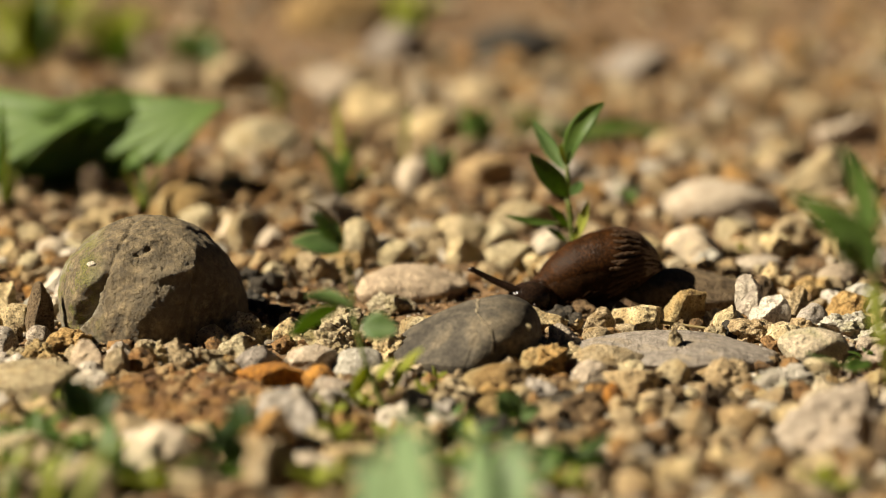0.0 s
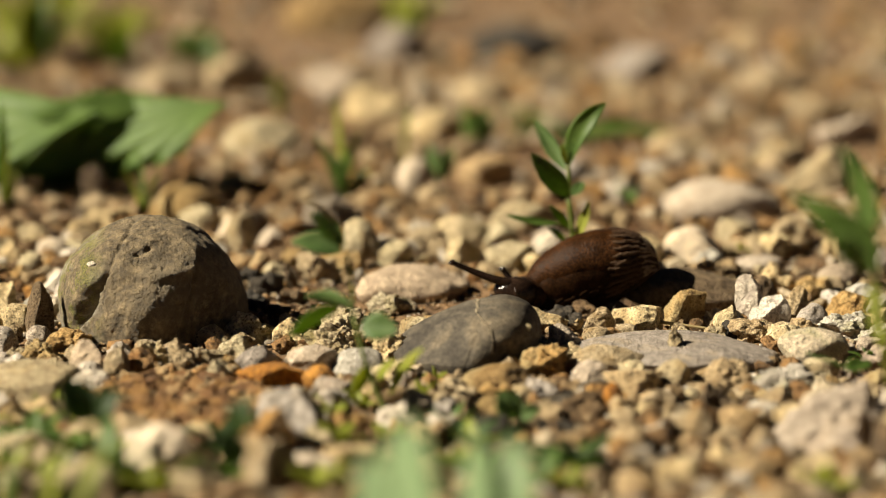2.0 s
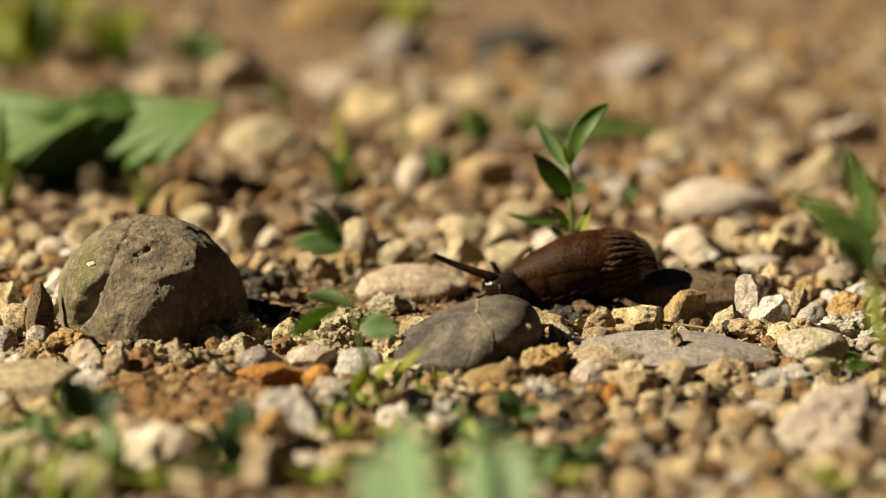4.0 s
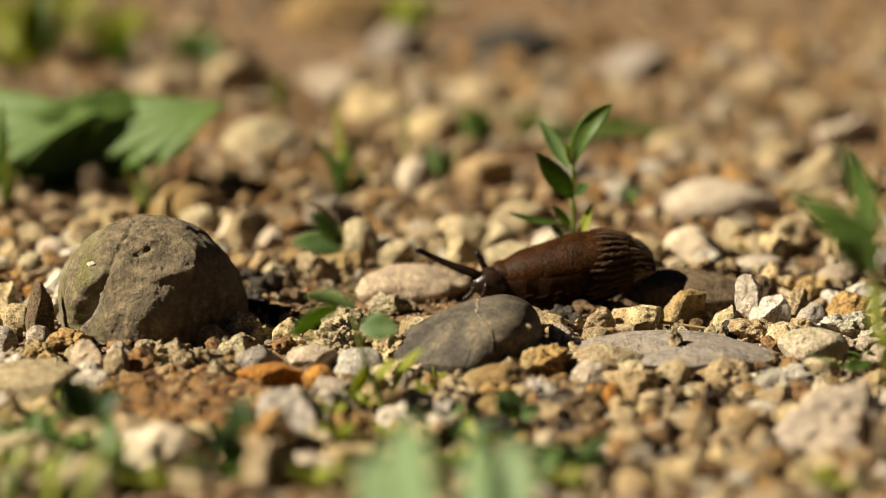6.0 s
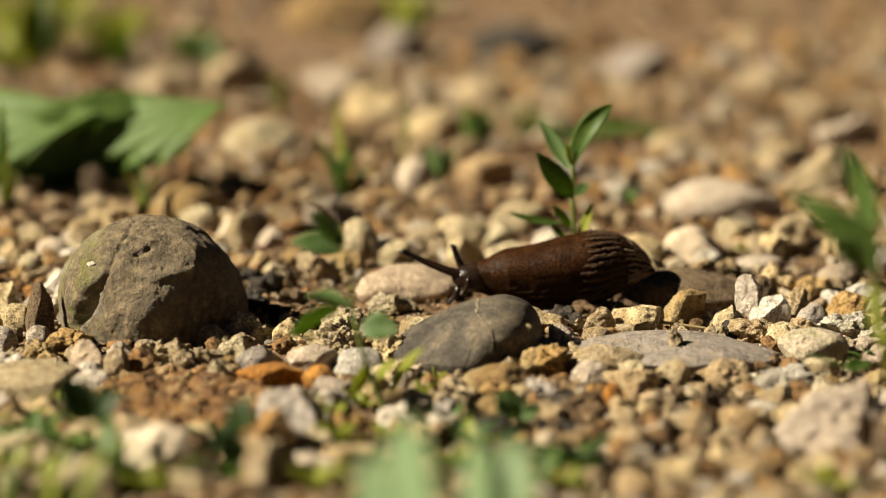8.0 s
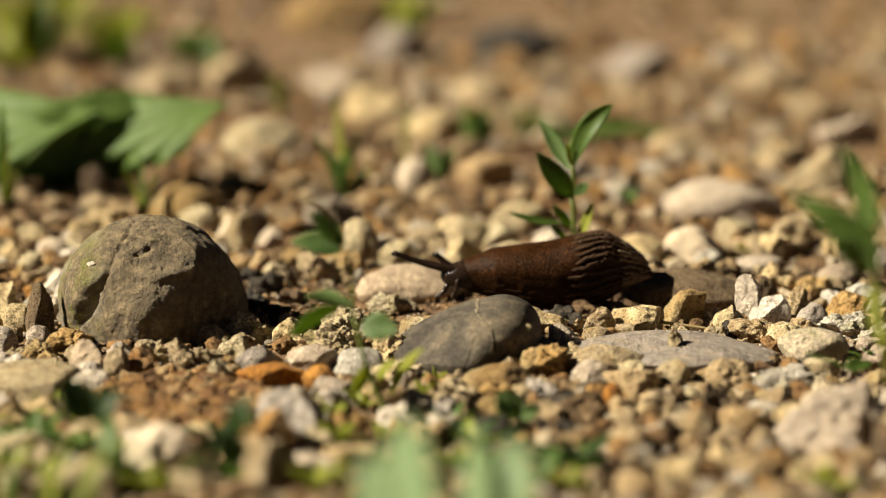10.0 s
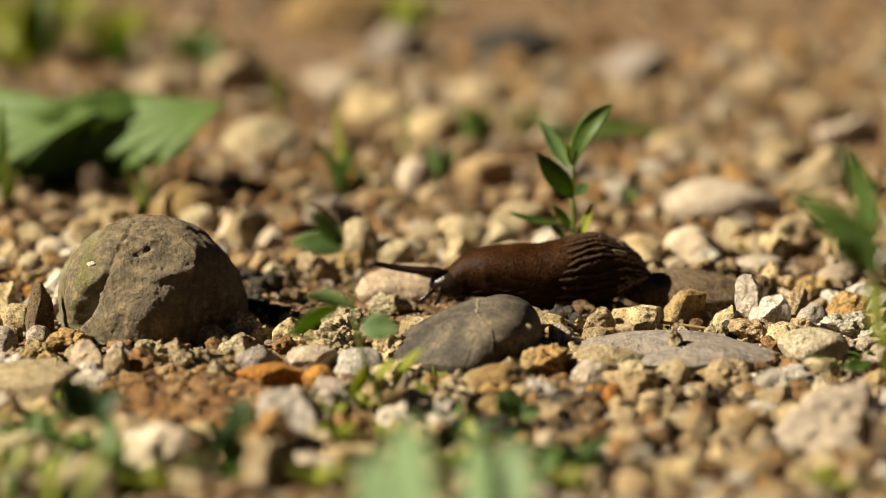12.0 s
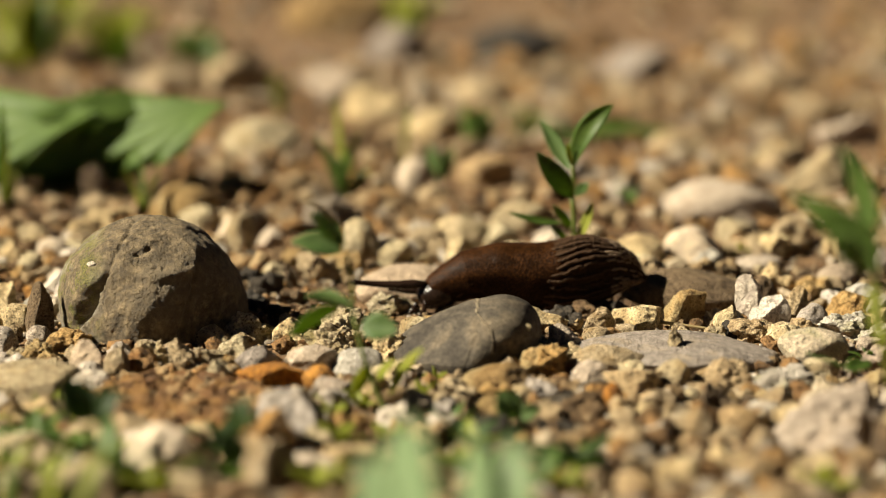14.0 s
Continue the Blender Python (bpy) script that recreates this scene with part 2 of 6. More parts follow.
def ball(level):
    """Unit icosphere as (vertices, faces)."""
    if level not in SPHERES:
        bm = bmesh.new()
        bmesh.ops.create_icosphere(bm, subdivisions=level, radius=1.0)
        SPHERES[level] = (np.array([v.co[:] for v in bm.verts]), np.array([[v.index for v in f.verts] for f in bm.faces]))
        bm.free()
    return SPHERES[level]


def lattice(ix, iy, iz, salt):
    """A repeatable random number from 0 to 1 for each lattice point."""
    n = (ix * 374761393 + iy * 668265263 + iz * 2147483647 + salt * 1274126177) & 0xFFFFFFFF
    n = ((n ^ (n >> 13)) * 1274126177) & 0xFFFFFFFF
    n = ((n ^ (n >> 16)) * 2246822519) & 0xFFFFFFFF
    return ((n ^ (n >> 15)) & 0xFFFF) / 65535.0


def lumps(p, salt=0):
    """Smooth noise from -1 to 1 at the points p."""
    i = np.floor(p).astype(np.int64)
    f = p - i
    f = f * f * (3 - 2 * f)
    total = 0
    for dx in (0, 1):
        for dy in (0, 1):
            for dz in (0, 1):
                w = np.where(dx, f[:, 0], 1 - f[:, 0]) * np.where(dy, f[:, 1], 1 - f[:, 1]) * np.where(dz, f[:, 2], 1 - f[:, 2])
                total = total + w * lattice(i[:, 0] + dx, i[:, 1] + dy, i[:, 2] + dz, salt)
    return total * 2 - 1


def nodules(p, salt=0):
    """Distance to the nearest scattered point: rounded grains packed together."""
    i = np.floor(p).astype(np.int64)
    best = np.full(len(p), 9.0)
    for dx in (-1, 0, 1):
        for dy in (-1, 0, 1):
            for dz in (-1, 0, 1):
                c = i + (dx, dy, dz)
                q = c + np.stack([lattice(c[:, 0], c[:, 1], c[:, 2], salt + k) for k in (1, 2, 3)], 1)
                best = np.minimum(best, ((p - q) ** 2).sum(1))
    return np.sqrt(best)


def roughness(p, fine, salt, smallest=0.0004):
    """Relief in metres at the places p (metres): several octaves, ridged at the smaller ones."""
    total, size, amp = 0, 0.0045, 1.0
    while size > smallest:
        n = lumps(p / size + salt * 0.37, salt)
        total = total + amp * (n if size > 0.002 else 0.55 - 1.1 * np.abs(n))
        size, amp = size * 0.52, amp * 0.6
    return total * fine


def stone_shape(style, level, seed, size=(0.004, 0.0035, 0.003)):
    """A stone of the given half-sizes: a ball cut by planes, then broken and roughened. Styles: pebble, block, crumb, slab."""
    rng = np.random.default_rng(seed)
    v, f = ball(level)
    cuts, soft, keep, wave, fine = {"pebble": (6, 12, 0.78, 0.12, 0.00013), "slab": (8, 20, 0.78, 0.12, 0.0003),
                                    "block": (10, 80, 0.44, 0.14, 0.00055), "crumb": (10, 40, 0.44, 0.24, 0.00065)}[style]
    n = rng.normal(size=(cuts, 3))
    n /= np.linalg.norm(n, axis=1)[:, None]
    d = rng.uniform(keep, 0.9, cuts)
    inv = np.maximum(v @ n.T, 0.02) / d
    r = ((inv ** soft).sum(1) + 0.95 ** soft) ** (-1.0 / soft)
    r = r + wave * 0.6 * lumps(v * 1.2 + rng.uniform(-50, 50, 3), seed) + wave * 0.4 * lumps(v * 3.1 + rng.uniform(-50, 50, 3), seed + 9)
    v = v * r[:, None]
    low_end, high_end = v.min(0), v.max(0)
    p = (v - (low_end + high_end) / 2) / ((high_end - low_end) / 2) * np.array(size)
    out = p / np.maximum(np.linalg.norm(p, axis=1), 1e-6)[:, None]
    grain = min(1.0, min(size) / 0.004)
    a = roughness(p, fine * grain, seed % 83, 0.00035 if level > 5 else 0.0008) if level > 3 else 0
    if style == "crumb" and level > 3:
        a = a + 0.0023 * grain * (0.5 - nodules(p / 0.0034 + seed, seed % 61)) + (0.0015 * grain * (0.5 - nodules(p / 0.0014 + seed, seed % 59)) if level > 4 else 0)
    return p + out * (np.ones(len(p)) * a)[:, None], f


FOOTPRINTS = []


def bank(y):
    """The ground swells gently towards the camera."""
    t = np.clip((-0.10 - y) / 0.24, 0, 1)
    return 0.012 * t * t * (3 - 2 * t)



def stone(x, y, w, d, h, style, tone, turn=0.0, label="", level=5, name="stone", lift=0.0, group="gravel stones"):
    """One stone lying on the ground, sunk a little; w across, d deep, h above the soil."""
    seed = int(abs(x * 7919 + y * 104729) * 1000) % 100000
    v, f = stone_shape(style, level, seed, (w / 2, d / 2, h * 0.78))
    a = radians(turn)
    v = np.stack((v[:, 0] * math.cos(a) - v[:, 1] * math.sin(a), v[:, 0] * math.sin(a) + v[:, 1] * math.cos(a), v[:, 2]), 1)
    ob = new(name, mesh_of(name, v, f, TONES[tone], style in ("pebble", "slab") or level > 5))
    ob.location = (x, y, h * 0.22 + lift + bank(y))
    words = {"cream": "cream limestone", "white": "whitish limestone", "tan": "tan limestone", "ochre": "ochre", "orange": "rusty orange", "grey": "grey",
             "pink": "pinkish grey", "dark": "dark", "brown": "brown", "clod": "reddish brown earthy", "olive": "mossy yellowish", "pale": "pale greenish"}
    kinds = {"pebble": "rounded pebble half sunk in the soil", "slab": "flat stone lying in the gravel",
             "block": "angular broken stone on the gravel", "crumb": "crumbly rough stone on the gravel"}
    tagged(ob, label or words[tone] + " " + kinds[style], "stone", group)
    FOOTPRINTS.append((x, y, max(w, d) * 0.5, min(w, d) * 0.5))
    return ob


def tube(points, radii, sides=8):
    """A closed tapered tube along points."""
    verts, faces = [], []
    pts = [Vector(p) for p in points]
    for i, p in enumerate(pts):
        t = (pts[min(i + 1, len(pts) - 1)] - pts[max(i - 1, 0)]).normalized()
        side = t.cross(Vector((0.31, 0.9, 0.3))).normalized()
        up = side.cross(t)
        for k in range(sides):
            a = 2 * math.pi * k / sides
            verts.append(p + (side * math.cos(a) + up * math.sin(a)) * radii[i])
    for i in range(len(pts) - 1):
        for k in range(sides):
            j = (k + 1) % sides
            faces.append((i * sides + k, i * sides + j, (i + 1) * sides + j, (i + 1) * sides + k))
    faces.append(tuple(range(sides))[::-1])
    faces.append(tuple((len(pts) - 1) * sides + k for k in range(sides)))
    return verts, faces


def bent(a, b, n=8, sag=0.0, way=(0, 0, 1)):
    """n + 1 points from a to b, bowed by sag along way."""
    a, b, way = Vector(a), Vector(b), Vector(way)
    return [a.lerp(b, i / n) + way * sag * 4 * (i / n) * (1 - i / n) for i in range(n + 1)]


def blade(base, tip, width, roll=0.0, sag=0.0, fold=0.25, teeth=0.0, seed=0, blunt=1.0):
    """A leaf from base to tip: pointed oval with a folded midrib, a bow, wavy or toothed edges and real thickness."""
    base, tip = Vector(base), Vector(tip)
    along = (tip - base)
    t = along.normalized()
    side = t.cross(Vector((0, 0, 1)))
    if side.length < 0.05:
        side = Vector((1, 0, 0))
    side = Matrix.Rotation(radians(roll), 3, t) @ side.normalized()
    up = side.cross(t)
    n, half = 14, 4
    rng = random.Random(seed)
    rows = []
    for i in range(n + 1):
        s = i / n
        w = width / 2 * (math.sin(math.pi * min(1, s ** 0.85)) ** (0.75 * blunt)) + 0.00012
        if teeth and 0 < i < n:
            w *= 1 + teeth * ((i % 2) - 0.5) + rng.uniform(-0.3, 0.3) * teeth
        mid = base + along * s + up * sag * 4 * s * (1 - s)
        row = []
        for k in range(-half, half + 1):
            q = k / half
            ripple = 0.05 * width * math.sin(s * 9 + seed) * q * q
            row.append(mid + side * (w * q) + up * (abs(q) * w * fold + ripple))
        rows.append(row)
    m = 2 * half + 1
    thick = max(0.00012, width * 0.012)
    verts = [p + up * thick for r in rows for p in r] + [p - up * thick for r in rows for p in r]
    top = (n + 1) * m
    faces = []
    for i in range(n):
        for k in range(m - 1):
            a, b, c, d = i * m + k, i * m + k + 1, (i + 1) * m + k + 1, (i + 1) * m + k
            faces += [(a, b, c, d), (top + d, top + c, top + b, top + a)]
        faces += [(i * m, (i + 1) * m, top + (i + 1) * m, top + i * m),
                  (i * m + m - 1, top + i * m + m - 1, top + (i + 1) * m + m - 1, (i + 1) * m + m - 1)]
    for i in (0, n):
        for k in range(m - 1):
            a, b = i * m + k, i * m + k + 1
            faces.append((a, top + a, top + b, b) if i == 0 else (a, b, top + b, top + a))
    return verts, faces


def plant(name, label, root, category="weed", group=""):
    ob = new(name)
    ob.location = root
    ob.empty_display_size = 0.01
    return tagged(ob, label, category, group)


def add_stem(thing, points, r0=0.0009, r1=0.0005, material=None, name="stem"):
    o = Vector(thing.location)
    pts = [Vector(p) - o for p in points]
    n = len(pts) - 1
    v, f = tube(pts, [r0 + (r1 - r0) * i / n for i in range(n + 1)])
    return part(name, v, f, material or STEM, thing)


def add_leaf(thing, base, tip, width, roll=0.0, sag=0.0, material=None, fold=0.25, teeth=0.0, blunt=1.0, name="leaf"):
    o = Vector(thing.location)
    seed = int(abs(tip[0] * 3331 + tip[1] * 917 + tip[2] * 5557) * 1000) % 997
    v, f = blade(Vector(base) - o, Vector(tip) - o, width, roll, sag, fold, teeth, seed, blunt)
    return part(name, v, f, material or LEAF, thing)


def curved_leaf(thing, a, mid, b, width, facing, material, peak=0.45, cup=0.2, teeth=0.0, twist=0.0, name="leaf"):
    """A leaf bent from a towards mid and on to b, its upper face turned to facing; teeth point to the tip."""
    o = Vector(thing.location)
    a, mid, b, facing = Vector(a) - o, Vector(mid) - o, Vector(b) - o, Vector(facing)
    n, half = 28, 4
    power = math.log(0.5) / math.log(peak)
    rows = []
    for i in range(n + 1):
        s = i / n
        p = a * (1 - s) ** 2 + mid * 2 * s * (1 - s) + b * s * s
        t = ((mid - a) * (1 - s) + (b - mid) * s).normalized()
        side = Matrix.Rotation(radians(twist) * s, 3, t) @ t.cross(facing).normalized()
        up = side.cross(t)
        w = width / 2 * max(0.0, math.sin(math.pi * s ** power)) ** 0.8 + 0.00012
        w *= 1 + teeth * (0.5 - (s * 8.0) % 1.0)
        rows.append([p + side * (w * k / half) + up * (cup * w * (k / half) ** 2 + 0.015 * width * math.sin(s * 8 + k)) for k in range(-half, half + 1)])
    m, thick = 2 * half + 1, max(0.00010, width * 0.012)
    ups = [up * thick] * (m * (n + 1))
    verts = [q for r in rows for q in r]
    verts = [q + d for q, d in zip(verts, ups)] + [q - d for q, d in zip(verts, ups)]
    top, faces = (n + 1) * m, []
    for i in range(n):
        for k in range(m - 1):
            c, d, e, f = i * m + k, i * m + k + 1, (i + 1) * m + k + 1, (i + 1) * m + k
            faces += [(c, d, e, f), (top + f, top + e, top + d, top + c)]
        for k in (0, m - 1):
            c, d = i * m + k, (i + 1) * m + k
            faces.append((c, d, top + d, top + c) if k == 0 else (c, top + c, top + d, d))
    return part(name, verts, faces, material, thing)


def lobed_leaf(thing, base, facing, start, end, long, short, lobes, material, name="leaf"):
    """A broad plate fanned out from its base between two angles (degrees, from level towards the ground), its edge in pointed lobes."""
    o = Vector(thing.location)
    n = Vector(facing).normalized()
    e1 = Vector((-1, 0, 0))
    e1 = (e1 - n * e1.dot(n)).normalized()
    e2 = n.cross(e1)
    if e2.z > 0:
        e2 = -e2
    around, out = 60, 8
    top, under = [], []
    for i in range(around + 1):
        f = i / around
        a = radians(start + (end - start) * f)
        saw = (f * lobes) % 1.0
        r = (long + (short - long) * f) * (1 - 0.22 * abs(saw - 0.35) / 0.65) * (0.80 + 0.20 * math.sin(math.pi * min(1, max(0, f * 1.1))))
        for k in range(out + 1):
            q = k / out
            p = Vector(base) - o + (e1 * math.cos(a) + e2 * math.sin(a)) * r * q
            p = p + n * (0.05 * long * math.sin(q * 2.6) - 0.006 * long * q * math.cos(2 * math.pi * f * lobes))
            top.append(p + n * 0.0002)
            under.append(p - n * 0.0002)
    m, size, faces = out + 1, len(top), []
    for i in range(around):
        for k in range(out):
            c, d, e, f = i * m + k, i * m + k + 1, (i + 1) * m + k + 1, (i + 1) * m + k
            faces += [(c, d, e, f), (size + f, size + e, size + d, size + c)]
        c, d = i * m + out, (i + 1) * m + out
        faces.append((c, size + c, size + d, d))
    for i in (0, around):
        faces += [(i * m + k, i * m + k + 1, size + i * m + k + 1, size + i * m + k) for k in range(out)]
    return part(name, top + under, faces, material, thing)


# ---- ground: one sheet to the horizon ----
def soil_height(x, y):
    q = Vector((x, y, 0))
    near = max(0.0, 1 - max(0.0, math.hypot(x, y - 0.4) - 0.9) / 1.5)
    return near * (0.0026 * noise.noise(q * 22) + 0.0016 * noise.noise(q * 75) + 0.0014 * noise.noise(q * 190)) - 0.0012 + bank(y)


def build_ground():
    near_x = np.concatenate((np.linspace(-0.8, -0.21, 40), np.linspace(-0.2, 0.2, 121), np.linspace(0.21, 0.8, 40)))
    near_y = np.concatenate((np.linspace(-0.6, -0.21, 30), np.linspace(-0.2, 0.16, 109), np.linspace(0.17, 1.8, 100)))
    xs = np.concatenate((-np.geomspace(400, 0.9, 22), near_x, np.geomspace(0.9, 400, 22)))
    ys = np.concatenate((-np.geomspace(400, 0.7, 22), near_y, np.geomspace(1.9, 400, 22)))
    verts = [(x, y, soil_height(x, y)) for y in ys for x in xs]
    m = len(xs)
    faces = [(j * m + i, j * m + i + 1, (j + 1) * m + i + 1, (j + 1) * m + i) for j in range(len(ys) - 1) for i in range(m - 1)]
    ob = new("ground", mesh_of("ground", verts, faces, SOIL))
    tagged(ob, "dry brown crumbly soil under sunlit gravel", "ground", kind="structure")


build_ground()


# ---- the boulder and the split pebble ----
BOULDER = (-0.0945, -0.0184, 0.0646, 0.0606, 0.0373)
SPLIT = (0.0081, -0.0527, 0.0488, 0.0478, 0.0193)


def build_boulder():
    """A rounded boulder with a deep cleft down its face, knuckled pits near the top and a turned-away flank."""
    x, y, w, d, h = BOULDER
    q, f = ball(7)
    X, Y, Z = q[:, 0], q[:, 1], q[:, 2]
    r = (np.abs(X) ** 2.2 + np.abs(Y) ** 2.2 + np.abs(Z) ** 2.2) ** (-1 / 2.2)
    cuts = ((-0.42, -0.89, 0.16, 0.91), (0.72, -0.68, -0.05, 0.82), (0.05, -0.6, 0.80, 0.93), (0.80, 0.0, 0.60, 0.95), (-0.70, -0.1, 0.70, 0.95), (-0.9, -0.4, -0.1, 0.97))
    r = (r ** -8.0 + sum((np.maximum(X * i + Y * j + Z * k, 0.01) / o) ** 8 for i, j, k, o in cuts)) ** (-1 / 8)
    r = r + 0.05 * lumps(q * 1.5 + 3.1, 5) + 0.025 * lumps(q * 4.0 + 1.7, 6)
    face = 1 / (1 + np.exp(np.clip((Y - 0.1) * 14, -30, 30)))
    wander = 0.03 * lumps(q * 6.0, 12) + 0.010 * lumps(q * 17.0, 13)
    # the cleft leans down across the face, its upper end a shallow crack curving over the brow
    line = -0.42 + 0.45 * (Z - 0.45) + wander
    gap = X - line
    deep = np.clip((0.62 - Z) / 0.35, 0, 1) * np.clip((Z + 0.36) / 0.22, 0, 1)
    broad = 0.04 + 0.085 * np.clip((0.60 - Z) / 0.6, 0, 1)
    r = r - face * deep * 0.24 * np.exp(-(np.where(gap < 0, gap / broad, gap / 0.02)) ** 2)
    crack = X - (-0.42 + 0.34 * np.clip(Z - 0.5, 0, 1) ** 1.3 * 2 + wander)
    r = r - face * 0.028 * np.exp(-(crack / 0.022) ** 2) * (Z > 0.42)
    # second cleft on the far flank, ledge, and pits
    r = r - face * 0.040 * np.exp(-((X - 0.50 - 0.08 * np.sin(Z * 4) - 0.03 * lumps(q * 5.0, 12)) / 0.035) ** 2) * np.clip((0.62 - Z) / 0.2, 0, 1) * (Z > -0.5)
    ledge = 1 / (1 + np.exp(-np.clip((Z - 0.47 - wander) * 60, -30, 30)))
    r = r + face * 0.035 * ledge * np.exp(-((Z - 0.55) / 0.12) ** 2) * (X > -0.25) * (X < 0.55)
    for px, pz, pr, pd in ((-0.06, 0.78, 0.044, 0.070), (0.03, 0.80, 0.034, 0.030), (0.06, 0.835, 0.030, 0.045), (0.15, 0.84, 0.045, 0.022), (0.27, 0.60, 0.05, 0.04), (0.15, 0.62, 0.03, 0.03), (0.50, 0.62, 0.05, 0.03)):
        r = r - pd * face * np.exp(-(((X - px + 0.6 * wander) / (1.3 * pr)) ** 2 + ((Z - pz + 0.6 * wander) / (pr * 0.8)) ** 2))
    p = q * r[:, None] * np.array((w / 2, d / 2, h * 0.74))
    out = p / np.linalg.norm(p, axis=1)[:, None]
    holes = np.clip(0.42 - nodules(p / 0.0017, 4), 0, 1) * (lumps(p / 0.006, 8) > -0.1)
    a = roughness(p, 0.00042, 17) - 0.0007 * holes
    p = p + out * a[:, None]
    ob = new("boulder", mesh_of("boulder", p, f, ROCK))
    ob.location = (x, y, h * 0.26)
    tagged(ob, "brown weathered boulder with a deep cleft and mossy flank", "rock")
    near = np.argmin((X + 0.55) ** 2 + (Z - 0.60) ** 2 + 9 * (Y > 0))
    v, g = stone_shape("crumb", 4, 5, (0.0019, 0.0009, 0.0012))
    chip = new("chip", mesh_of("chip", v, g, TONES["white"]))
    chip.parent = ob
    chip.location = p[near]
    tagged(chip, "whitish mineral crust")
    FOOTPRINTS.append((x, y, w * 0.47, d * 0.47))


def build_split_pebble():
    """A dark smooth pebble, one long slope to its crown, with a split over the crown."""
    x, y, w, d, h = SPLIT
    q, f = ball(7)
    X, Y, Z = q[:, 0], q[:, 1], q[:, 2]
    k = (np.abs(X) ** (2 - 0.3 * (Z > 0)) + np.abs(Y) ** (2 - 0.3 * (Z > 0)) + np.abs(Z) ** (2 - 0.3 * (Z > 0))) ** (-1 / (2 - 0.3 * (Z > 0)))
    k = k + 0.03 * lumps(q * 1.3, 3) + 0.012 * lumps(q * 4.0, 4)
    wander = 0.012 * lumps(q * 7, 9)
    line = np.interp(Z, (-0.3, 0.17, 0.43, 0.63, 0.87), (0.40, 0.26, 0.14, 0.02, -0.30)) + wander
    gap = X - line
    k = k - 0.018 * np.exp(-(gap / 0.012) ** 2) - 0.016 / (1 + np.exp(-np.clip(gap * 90, -30, 30)))
    k = k - 0.007 * np.exp(-((X + 0.05 + 0.2 * Z - wander) / 0.02) ** 2) * (Z > -0.2) * (Z < 0.6)
    up = np.maximum(Z, 0)
    px = X * k * (0.93 - 0.07 * np.tanh(3 * X)) + 0.44 * up
    p = np.stack((px * w / 2, Y * k * d / 2, Z * k * h * 0.84), 1)
    out = p / np.linalg.norm(p, axis=1)[:, None]
    p = p + out * roughness(p, 0.00010, 31)[:, None]
    ob = new("split_pebble", mesh_of("split_pebble", p, f, SLATE))
    ob.location = (x, y, h * 0.16)
    ob.data.materials.append(VEIN)
    vein = (gap > -0.055) & (gap < -0.004) & (Z > 0.2) & (Y < 0.3)
    for poly, inside in zip(ob.data.polygons, vein[f].all(1)):
        poly.material_index = int(inside)
    spot = np.argmin((px - 0.72) ** 2 + (Z - 0.62) ** 2 + 9 * (Y > 0))
    v, g = stone_shape("crumb", 4, 8, (0.0010, 0.0006, 0.0011))
    fleck = new("fleck", mesh_of("fleck", v, g, TONES["cream"]))
    fleck.parent = ob
    fleck.location = p[spot]
    tagged(fleck, "pale fleck of clay")
    tagged(ob, "smooth dark grey pebble split by a crack", "stone")
    FOOTPRINTS.append((x, y, w * 0.46, d * 0.46))


build_boulder()
build_split_pebble()

# ---- single stones, laid out over the place ----
stone(0.0712, -0.0562, 0.0644, 0.0425, 0.0066, "slab", "grey", label="broad flat grey stone with a brownish tinge, set in gravel", level=6)
stone(0.0494, -0.0694, 0.0238, 0.0143, 0.0081, "slab", "tan", 8, label="pale tan flat stone leaning on a grey slab")
stone(-0.0105, 0.0363, 0.0397, 0.0278, 0.0094, "pebble", "pink", label="rounded pinkish grey stone with fine cracks", level=6)
stone(-0.0175, 0.0125, 0.0151, 0.0106, 0.0051, "crumb", "olive")
stone(0.0852, 0.0214, 0.0509, 0.0356, 0.0118, "pebble", "brown", label="smooth brown stone in shade behind the slug", level=6)
stone(0.1147, -0.0546, 0.0222, 0.0177, 0.0094, "pebble", "pale", label="rounded pale greenish pebble with dark streaks")
stone(0.101, -0.0047, 0.014, 0.0095, 0.0157, "block", "white", 70, label="whitish knobbly limestone lump standing in the gravel")
stone(0.1062, -0.0112, 0.014, 0.0102, 0.0099, "block", "white", 10, label="whitish knobbly limestone lump standing in the gravel")
stone(0.0795, -0.008, 0.0138, 0.0105, 0.0112, "block", "ochre", 12, label="square crumbly ochre stone with grainy faces", level=6)
stone(0.0626, -0.0179, 0.0171, 0.0103, 0.0085, "block", "cream", -10)
stone(0.0508, -0.0186, 0.0106, 0.0085, 0.0074, "block", "tan", 30)
stone(0.0489, -0.0323, 0.0096, 0.0077, 0.0045, "pebble", "tan")
stone(0.0581, -0.0267, 0.0085, 0.0068, 0.0038, "pebble", "tan")
stone(0.0437, -0.0128, 0.0045, 0.0036, 0.0038, "block", "cream")
stone(0.039, -0.0405, 0.0111, 0.0088, 0.0075, "block", "pink", 15)
stone(0.0323, -0.015, 0.0171, 0.012, 0.0075, "block", "cream", -20)
stone(0.0303, -0.0762, 0.0148, 0.0118, 0.0091, "crumb", "ochre")
stone(0.016, -0.0919, 0.0221, 0.0155, 0.0081, "slab", "ochre")
stone(0.092, -0.023, 0.011, 0.0087, 0.0094, "block", "cream", 10)
stone(0.0914, -0.0302, 0.006, 0.0055, 0.0064, "crumb", "dark")
stone(0.0992, -0.0318, 0.016, 0.0128, 0.0067, "crumb", "tan")
stone(0.0872, -0.031, 0.0088, 0.0071, 0.0041, "crumb", "cream")
